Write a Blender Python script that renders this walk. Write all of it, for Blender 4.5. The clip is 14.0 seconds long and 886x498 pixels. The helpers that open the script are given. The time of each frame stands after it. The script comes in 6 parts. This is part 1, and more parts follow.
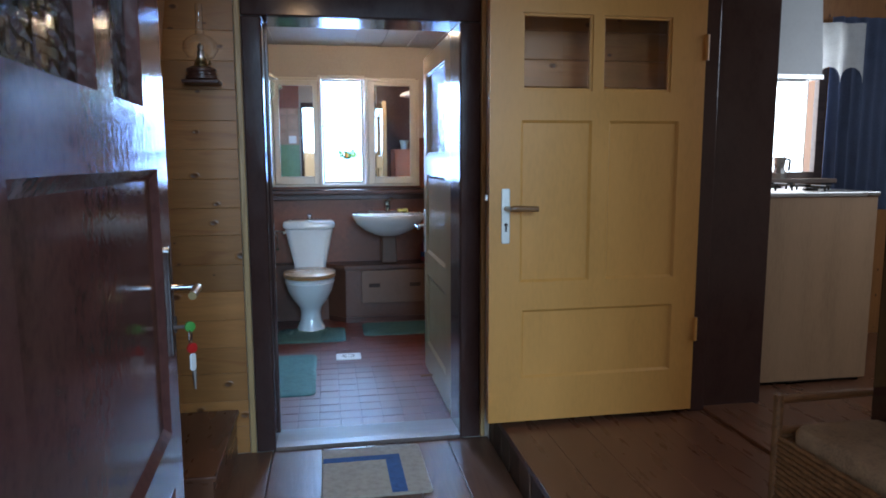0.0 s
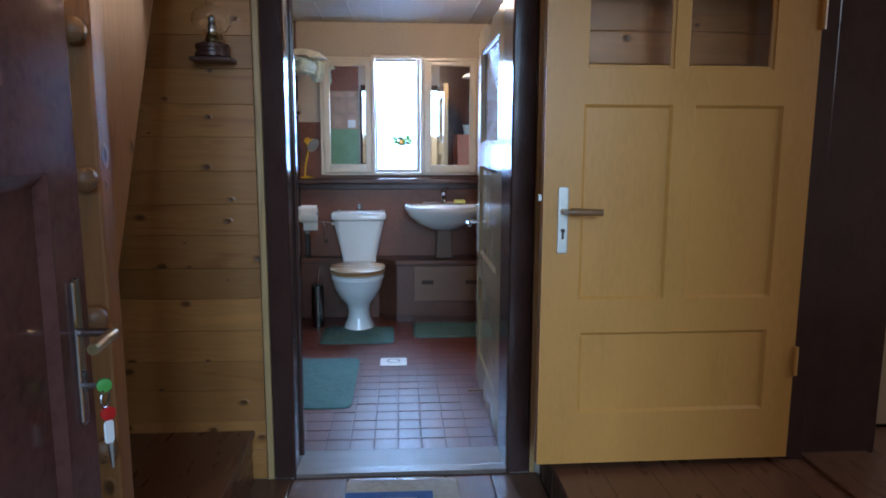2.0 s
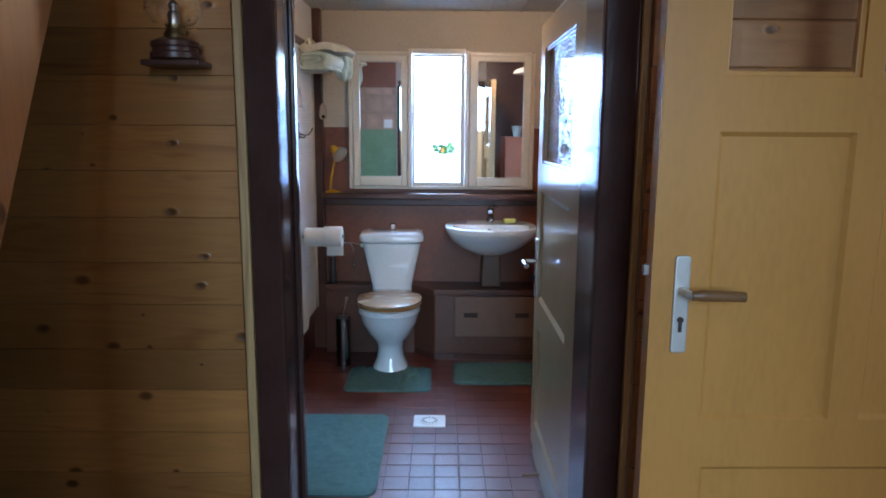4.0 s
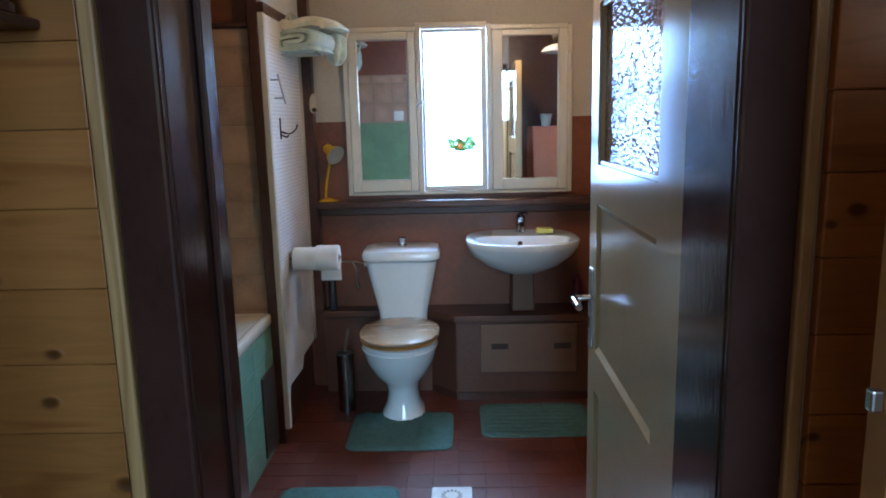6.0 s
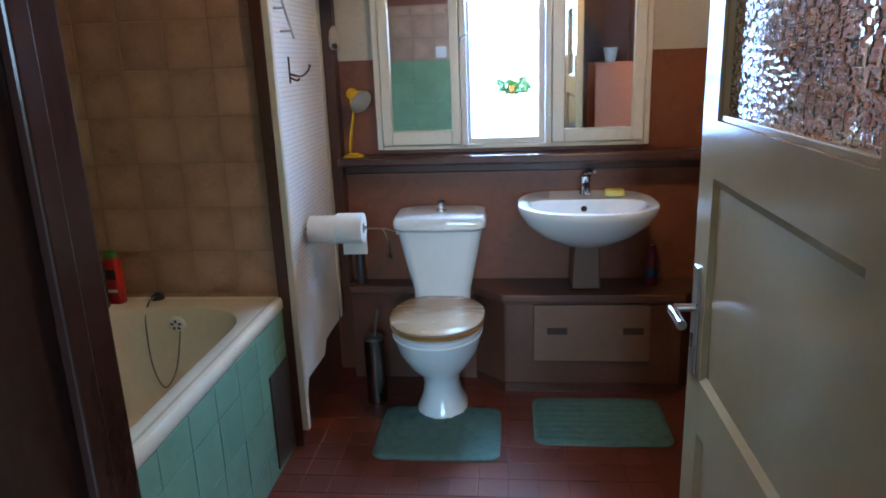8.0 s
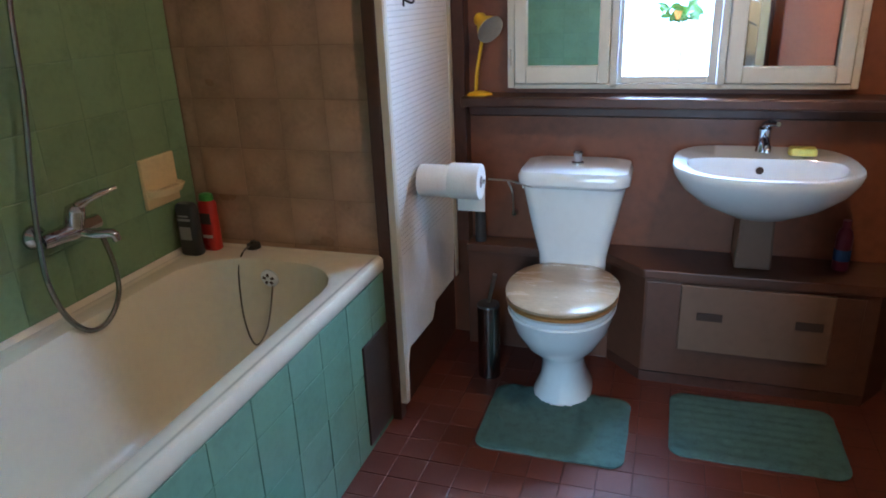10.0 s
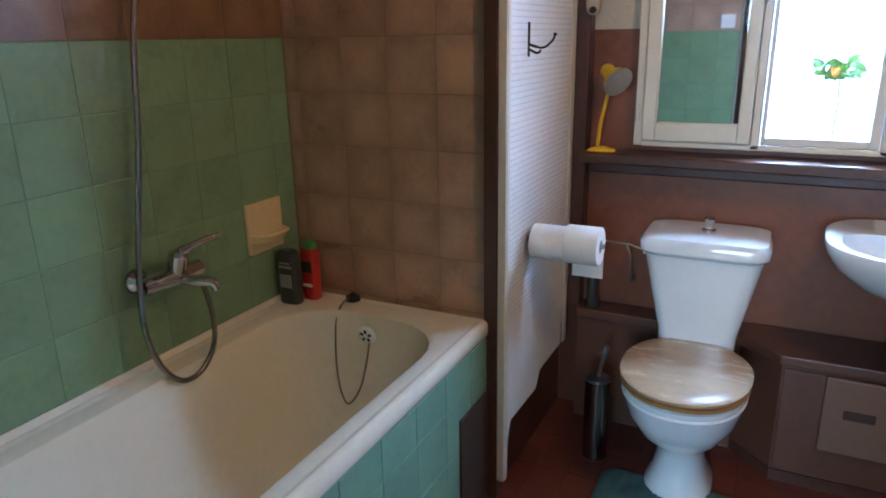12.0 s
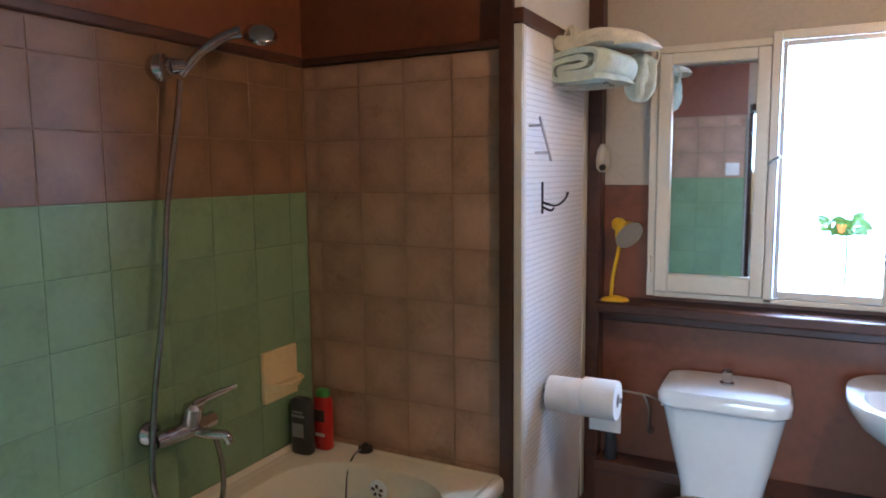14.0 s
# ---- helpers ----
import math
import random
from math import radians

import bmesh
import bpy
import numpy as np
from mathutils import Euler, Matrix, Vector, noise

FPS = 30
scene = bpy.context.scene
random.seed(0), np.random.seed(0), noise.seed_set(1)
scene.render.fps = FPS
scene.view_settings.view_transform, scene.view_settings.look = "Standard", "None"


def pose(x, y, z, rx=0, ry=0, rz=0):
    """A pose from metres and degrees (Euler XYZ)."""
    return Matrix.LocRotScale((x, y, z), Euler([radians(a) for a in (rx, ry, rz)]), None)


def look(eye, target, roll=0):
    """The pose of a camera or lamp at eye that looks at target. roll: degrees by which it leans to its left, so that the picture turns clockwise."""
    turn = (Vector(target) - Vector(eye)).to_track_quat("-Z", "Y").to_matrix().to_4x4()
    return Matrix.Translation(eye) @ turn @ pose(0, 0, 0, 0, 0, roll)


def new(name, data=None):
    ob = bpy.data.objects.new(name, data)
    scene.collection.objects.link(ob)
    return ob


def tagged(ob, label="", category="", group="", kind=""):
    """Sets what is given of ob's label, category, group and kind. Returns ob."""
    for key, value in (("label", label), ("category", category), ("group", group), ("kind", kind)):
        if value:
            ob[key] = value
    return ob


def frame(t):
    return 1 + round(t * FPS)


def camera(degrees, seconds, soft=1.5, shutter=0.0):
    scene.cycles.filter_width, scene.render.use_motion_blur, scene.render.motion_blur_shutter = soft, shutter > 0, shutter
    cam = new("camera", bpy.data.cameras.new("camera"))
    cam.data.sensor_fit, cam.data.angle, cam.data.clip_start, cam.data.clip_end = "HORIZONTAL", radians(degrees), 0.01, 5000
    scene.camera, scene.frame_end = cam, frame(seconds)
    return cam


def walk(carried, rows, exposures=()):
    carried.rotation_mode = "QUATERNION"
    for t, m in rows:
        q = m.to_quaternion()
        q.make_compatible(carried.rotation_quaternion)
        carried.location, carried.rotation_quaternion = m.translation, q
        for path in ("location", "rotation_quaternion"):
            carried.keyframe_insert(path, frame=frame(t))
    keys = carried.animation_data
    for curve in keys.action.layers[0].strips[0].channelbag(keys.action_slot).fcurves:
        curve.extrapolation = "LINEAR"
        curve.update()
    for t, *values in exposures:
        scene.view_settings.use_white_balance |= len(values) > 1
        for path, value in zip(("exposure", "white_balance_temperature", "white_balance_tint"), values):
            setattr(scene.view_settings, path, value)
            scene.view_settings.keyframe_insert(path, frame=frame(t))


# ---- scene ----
cam = camera(65.5, 14.0, soft=1.8)
PATH = [
    (0, (0.066, -0.243, 1.259), (0.4, 1.711, 0.999), -0.2),
    (0.5, (0.092, -0.172, 1.251), (0.417, 1.782, 0.975), -0.2),
    (1, (0.159, -0.049, 1.269), (0.445, 1.907, 0.965), -0.4),
    (1.5, (0.207, 0.031, 1.286), (0.394, 1.999, 0.98), -0.2),
    (2, (0.233, 0.167, 1.285), (0.357, 2.14, 0.978), 0.2),
    (2.5, (0.23, 0.367, 1.312), (0.298, 2.342, 1.003), 0.5),
    (3, (0.207, 0.525, 1.39), (0.238, 2.493, 1.032), 0.8),
    (3.5, (0.209, 0.691, 1.383), (0.237, 2.656, 1.012), 0.7),
    (4, (0.239, 0.909, 1.401), (0.246, 2.88, 1.065), 0.4),
    (6.5, (0.252, 1.83, 1.415), (0.184, 3.791, 1.028), -1.6),
    (7, (0.242, 1.972, 1.431), (0.155, 3.922, 0.992), -1.5),
    (9.5, (0.237, 2.612, 1.384), (-0.254, 4.441, 0.738), -2.8),
    (10, (0.246, 2.676, 1.389), (-0.353, 4.451, 0.69), -2.3),
    (10.5, (0.237, 2.736, 1.391), (-0.46, 4.462, 0.658), -2.1),
    (11, (0.199, 2.793, 1.396), (-0.574, 4.484, 0.661), -1.6),
    (11.5, (0.161, 2.815, 1.396), (-0.647, 4.517, 0.727), -1.4),
    (12, (0.137, 2.822, 1.409), (-0.722, 4.53, 0.821), -1.1),
    (12.5, (0.121, 2.82, 1.439), (-0.787, 4.528, 0.929), -1.0),
    (13, (0.11, 2.817, 1.463), (-0.812, 4.544, 1.053), -1.0),
    (13.5, (0.122, 2.815, 1.482), (-0.798, 4.562, 1.166), -0.8),
    (14, (0.13, 2.81, 1.481), (-0.788, 4.573, 1.254), -0.6),
]
EXPOSURES = [(0.0, 0.02, 6250, 18), (4.0, 0.06, 6300, 20), (6.5, 0.0, 6350, 14), (7.0, 0.05, 6350, 14), (9.5, 0.37, 6300, 16), (11.0, 0.38, 6350, 18), (14.0, 0.42, 6600, 23)]
walk(cam, [(t, look(eye, target, roll)) for t, eye, target, roll in PATH], EXPOSURES)
# ---------------------------------------------------------------- light
world = bpy.data.worlds.new("world")
scene.world = world
world.use_nodes = True
wn, wl = world.node_tree.nodes, world.node_tree.links
sky = wn.new("ShaderNodeTexSky")
sky.sky_type = "NISHITA"
sky.sun_disc = False
sky.sun_elevation, sky.sun_rotation = radians(50), radians(200)
wl.new(sky.outputs[0], wn["Background"].inputs[0])
wn["Background"].inputs[1].default_value = 0.12


def area(name, m, w, h, energy, color):
    d = bpy.data.lights.new(name, "AREA")
    d.shape, d.size, d.size_y, d.energy, d.color = "RECTANGLE", w, h, energy, color
    ob = new(name, d)
    ob.matrix_world = m
    return ob


# daylight that falls through the open house door behind the walker
area("door_daylight", look((0.75, -6.5, 3.0), (0.1, 3.0, 0.8)), 2.4, 3.2, 430, (0.42, 0.72, 1.0))
# sky light in the opening of the bathroom window
area("window_daylight", look((0.50, 5.74, 2.02), (0.10, 4.2, 0.9)), 1.5, 0.9, 370, (0.34, 0.63, 1.0))
# added fill inside the kitchen, out of view; no window stands behind it
area("kitchen_fill", look((3.55, 1.5, 1.9), (2.3, 2.3, 0.9)), 1.0, 0.9, 15, (0.75, 0.90, 1.0))

# ---------------------------------------------------------------- materials
def ramp(n, l, fac, stops):
    r = n.new("ShaderNodeValToRGB")
    while len(r.color_ramp.elements) < len(stops):
        r.color_ramp.elements.new(0.5)
    for e, (p, c) in zip(r.color_ramp.elements, stops):
        e.position, e.color = p, (*c, 1)
    l.new(fac, r.inputs[0])
    return r.outputs[0]


def shade(c, k):
    return tuple(min(1, v * k) for v in c)


def mat(name, color, rough=0.5, metal=0.0, vary=0.12, scale=6, fine=60, bump=0.1, stretch=(1, 1, 1), coat=0.0, piece=0.0, island=False, dirt=None, rvar=0.12, warp=0.0, spec=0.5, rim=()):
    """A painted, glazed, wooden or metal surface: two scales of noise in colour, roughness and relief."""
    m = bpy.data.materials.new(name)
    m.use_nodes = True
    n, l = m.node_tree.nodes, m.node_tree.links
    b = n["Principled BSDF"]
    tc = n.new("ShaderNodeTexCoord")
    mp = n.new("ShaderNodeMapping")
    mp.inputs["Scale"].default_value = stretch
    l.new(tc.outputs["Object"], mp.inputs[0])
    vec = mp.outputs[0]
    if piece:
        # a shift per piece, so that no two carry the same pattern
        oi = n.new("ShaderNodeObjectInfo")
        add = n.new("ShaderNodeVectorMath")
        add.operation = "ADD"
        sc = n.new("ShaderNodeVectorMath")
        sc.operation = "SCALE"
        sc.inputs[3].default_value = 37.0
        comb = n.new("ShaderNodeCombineXYZ")
        for i in range(3):
            l.new(oi.outputs["Random"], comb.inputs[i])
        l.new(comb.outputs[0], sc.inputs[0])
        l.new(vec, add.inputs[0])
        l.new(sc.outputs[0], add.inputs[1])
        vec = add.outputs[0]
    big = n.new("ShaderNodeTexNoise")
    big.inputs["Scale"].default_value, big.inputs["Detail"].default_value, big.inputs["Distortion"].default_value = scale, 4, warp
    small = n.new("ShaderNodeTexNoise")
    small.inputs["Scale"].default_value, small.inputs["Detail"].default_value = fine, 6
    l.new(vec, big.inputs["Vector"])
    l.new(vec, small.inputs["Vector"])
    mix = n.new("ShaderNodeMath")
    mix.operation = "MULTIPLY_ADD"
    mix.inputs[1].default_value = 0.6
    l.new(big.outputs[0], mix.inputs[0])
    half = n.new("ShaderNodeMath")
    half.operation = "MULTIPLY"
    half.inputs[1].default_value = 0.4
    l.new(small.outputs[0], half.inputs[0])
    l.new(half.outputs[0], mix.inputs[2])
    dark = dirt or shade(color, 1 - 2.2 * vary)
    col = ramp(n, l, mix.outputs[0], [(0.3, dark), (0.5, color), (0.72, shade(color, 1 + 1.2 * vary))])
    if piece or island:
        src = n.new("ShaderNodeNewGeometry").outputs["Random Per Island"] if island else oi.outputs["Random"]
        mr = n.new("ShaderNodeMapRange")
        mr.inputs["To Min"].default_value, mr.inputs["To Max"].default_value = 1 - (piece or 0.1), 1 + (piece or 0.1)
        l.new(src, mr.inputs[0])
        hs = n.new("ShaderNodeHueSaturation")
        l.new(mr.outputs[0], hs.inputs["Value"])
        l.new(col, hs.inputs["Color"])
        col = hs.outputs[0]
    if rim:
        # a cloudy glaze that thins towards the middle of the tile; rim names the two axes of its face
        sep, low = n.new("ShaderNodeSeparateXYZ"), None
        l.new(tc.outputs["Generated"], sep.inputs[0])
        for i in rim:
            a = n.new("ShaderNodeMath")
            a.operation = "PINGPONG"
            a.inputs[1].default_value = 0.5
            l.new(sep.outputs[i], a.inputs[0])
            if low is None:
                low = a.outputs[0]
            else:
                q = n.new("ShaderNodeMath")
                q.operation = "SMOOTH_MIN"
                q.inputs[2].default_value = 0.12
                l.new(low, q.inputs[0])
                l.new(a.outputs[0], q.inputs[1])
                low = q.outputs[0]
        wob = n.new("ShaderNodeMath")
        wob.operation = "MULTIPLY_ADD"
        wob.inputs[1].default_value = 0.45
        l.new(big.outputs[0], wob.inputs[0])
        l.new(low, wob.inputs[2])
        cl, mul = ramp(n, l, wob.outputs[0], [(0.18, (0.84, 0.83, 0.82)), (0.42, (1, 1, 1)), (0.62, (1.13, 1.13, 1.13))]), n.new("ShaderNodeMix")
        mul.data_type, mul.blend_type = "RGBA", "MULTIPLY"
        mul.inputs["Factor"].default_value = 1.0
        l.new(col, mul.inputs["A"])
        l.new(cl, mul.inputs["B"])
        col = mul.outputs["Result"]
    l.new(col, b.inputs["Base Color"])
    b.inputs["Specular IOR Level"].default_value = spec
    rr = n.new("ShaderNodeMapRange")
    rr.inputs["To Min"].default_value, rr.inputs["To Max"].default_value = max(0.02, rough - rvar), min(1, rough + rvar)
    l.new(big.outputs[0], rr.inputs[0])
    l.new(rr.outputs[0], b.inputs["Roughness"])
    b.inputs["Metallic"].default_value = metal
    if coat:
        b.inputs["Coat Weight"].default_value = coat
        b.inputs["Coat Roughness"].default_value = 0.08
    if bump:
        bp = n.new("ShaderNodeBump")
        bp.inputs["Strength"].default_value, bp.inputs["Distance"].default_value = bump, 0.004
        l.new(mix.outputs[0], bp.inputs["Height"])
        l.new(bp.outputs[0], b.inputs["Normal"])
    return m


def pine(name, light, dark, axis, rough=0.42, knots=True, piece=0.12, spec=0.5):
    """Varnished pine: grain along an axis, with sparse darker knots; each board has its own cut."""
    m = bpy.data.materials.new(name)
    m.use_nodes = True
    n, l = m.node_tree.nodes, m.node_tree.links
    b = n["Principled BSDF"]
    tc, oi = n.new("ShaderNodeTexCoord"), n.new("ShaderNodeObjectInfo")
    comb, sc, add = n.new("ShaderNodeCombineXYZ"), n.new("ShaderNodeVectorMath"), n.new("ShaderNodeVectorMath")
    sc.operation, add.operation = "SCALE", "ADD"
    sc.inputs[3].default_value = 53.0
    for i in range(3):
        l.new(oi.outputs["Random"], comb.inputs[i])
    l.new(comb.outputs[0], sc.inputs[0])
    l.new(tc.outputs["Object"], add.inputs[0])
    l.new(sc.outputs[0], add.inputs[1])
    mp = n.new("ShaderNodeMapping")
    s = [9.0, 9.0, 9.0]
    s[axis] = 0.8
    mp.inputs["Scale"].default_value = s
    l.new(add.outputs[0], mp.inputs[0])
    g = n.new("ShaderNodeTexNoise")
    g.inputs["Scale"].default_value, g.inputs["Detail"].default_value, g.inputs["Distortion"].default_value = 2.2, 8, 1.2
    l.new(mp.outputs[0], g.inputs["Vector"])
    col = ramp(n, l, g.outputs[0], [(0.28, dark), (0.46, light), (0.55, shade(light, 0.86)), (0.75, shade(light, 1.1))])
    hgt = g.outputs[0]
    if knots:
        sx, both, flat = n.new("ShaderNodeSeparateXYZ"), n.new("ShaderNodeMath"), n.new("ShaderNodeCombineXYZ")
        l.new(add.outputs[0], sx.inputs[0])
        across = [i for i in range(3) if i != axis]
        l.new(sx.outputs[across[0]], both.inputs[0])
        l.new(sx.outputs[across[1]], both.inputs[1])
        l.new(sx.outputs[axis], flat.inputs[0])
        l.new(both.outputs[0], flat.inputs[1])
        mk = n.new("ShaderNodeMapping")
        mk.inputs["Scale"].default_value = (6.0, 9.0, 1.0)
        l.new(flat.outputs[0], mk.inputs[0])
        v = n.new("ShaderNodeTexVoronoi")
        v.voronoi_dimensions = "2D"
        v.inputs["Scale"].default_value, v.inputs["Randomness"].default_value = 1.0, 1.0
        l.new(mk.outputs[0], v.inputs["Vector"])
        # only some of the cells hold a knot, each of its own size
        sep, big = n.new("ShaderNodeSeparateColor"), n.new("ShaderNodeMapRange")
        l.new(v.outputs["Color"], sep.inputs[0])
        big.inputs["From Min"].default_value, big.inputs["From Max"].default_value = 0.22, 1.0
        big.inputs["To Min"].default_value, big.inputs["To Max"].default_value = 0.002, 0.18
        l.new(sep.outputs[0], big.inputs[0])
        ratio = n.new("ShaderNodeMath")
        ratio.operation = "DIVIDE"
        l.new(v.outputs["Distance"], ratio.inputs[0])
        l.new(big.outputs[0], ratio.inputs[1])
        k = ramp(n, l, ratio.outputs[0], [(0.3, (1, 1, 1)), (0.55, (0.75, 0.75, 0.75)), (0.75, (0.15, 0.15, 0.15)), (1.0, (0, 0, 0))])
        mx = n.new("ShaderNodeMix")
        mx.data_type = "RGBA"
        l.new(k, mx.inputs["Factor"])
        l.new(col, mx.inputs["A"])
        mx.inputs["B"].default_value = (*shade(dark, 0.42), 1)
        col = mx.outputs["Result"]
        # the wood swells round a knot
        swell = n.new("ShaderNodeMath")
        swell.operation = "MULTIPLY_ADD"
        swell.inputs[1].default_value = 1.6
        l.new(ramp(n, l, ratio.outputs[0], [(0.2, (0.2, 0.2, 0.2)), (0.6, (0.9, 0.9, 0.9)), (0.8, (0.7, 0.7, 0.7)), (1.0, (0, 0, 0))]), swell.inputs[0])
        l.new(g.outputs[0], swell.inputs[2])
        hgt = swell.outputs[0]
    hs, mr = n.new("ShaderNodeHueSaturation"), n.new("ShaderNodeMapRange")
    mr.inputs["To Min"].default_value, mr.inputs["To Max"].default_value = 1 - piece, 1 + piece
    l.new(oi.outputs["Random"], mr.inputs[0])
    l.new(mr.outputs[0], hs.inputs["Value"])
    l.new(col, hs.inputs["Color"])
    l.new(hs.outputs[0], b.inputs["Base Color"])
    b.inputs["Roughness"].default_value = rough
    b.inputs["Specular IOR Level"].default_value = spec
    bp = n.new("ShaderNodeBump")
    bp.inputs["Strength"].default_value, bp.inputs["Distance"].default_value = 0.28, 0.004
    l.new(hgt, bp.inputs["Height"])
    l.new(bp.outputs[0], b.inputs["Normal"])
    return m


def glass(name, rough=0.0, bump_scale=0, tint=(1, 1, 1), strength=0.6, depth=0.01):
    m = bpy.data.materials.new(name)
    m.use_nodes = True
    n, l = m.node_tree.nodes, m.node_tree.links
    b = n["Principled BSDF"]
    b.inputs["Base Color"].default_value = (*tint, 1)
    b.inputs["Transmission Weight"].default_value, b.inputs["Roughness"].default_value, b.inputs["IOR"].default_value = 1.0, rough, 1.45
    if bump_scale:
        tc, mp, v, bp = n.new("ShaderNodeTexCoord"), n.new("ShaderNodeMapping"), n.new("ShaderNodeTexVoronoi"), n.new("ShaderNodeBump")
        mp.inputs["Scale"].default_value = (0.5, 1, 1.0)
        l.new(tc.outputs["Object"], mp.inputs[0])
        v.feature, v.distance = "F1", "CHEBYCHEV"
        v.inputs["Scale"].default_value = bump_scale
        l.new(mp.outputs[0], v.inputs["Vector"])
        l.new(v.outputs["Distance"], bp.inputs["Height"])
        bp.inputs["Strength"].default_value, bp.inputs["Distance"].default_value = strength, depth
        l.new(bp.outputs[0], b.inputs["Normal"])
    return m


def glow(name, stops, strength, scale=2.0):
    """The overexposed outdoors behind a window."""
    m = bpy.data.materials.new(name)
    m.use_nodes = True
    n, l = m.node_tree.nodes, m.node_tree.links
    n.remove(n["Principled BSDF"])
    e = n.new("ShaderNodeEmission")
    e.inputs[1].default_value = strength
    tc, t = n.new("ShaderNodeTexCoord"), n.new("ShaderNodeTexNoise")
    t.inputs["Scale"].default_value, t.inputs["Detail"].default_value = scale, 5
    l.new(tc.outputs["Object"], t.inputs["Vector"])
    l.new(ramp(n, l, t.outputs[0], stops), e.inputs[0])
    l.new(e.outputs[0], n["Material Output"].inputs[0])
    return m


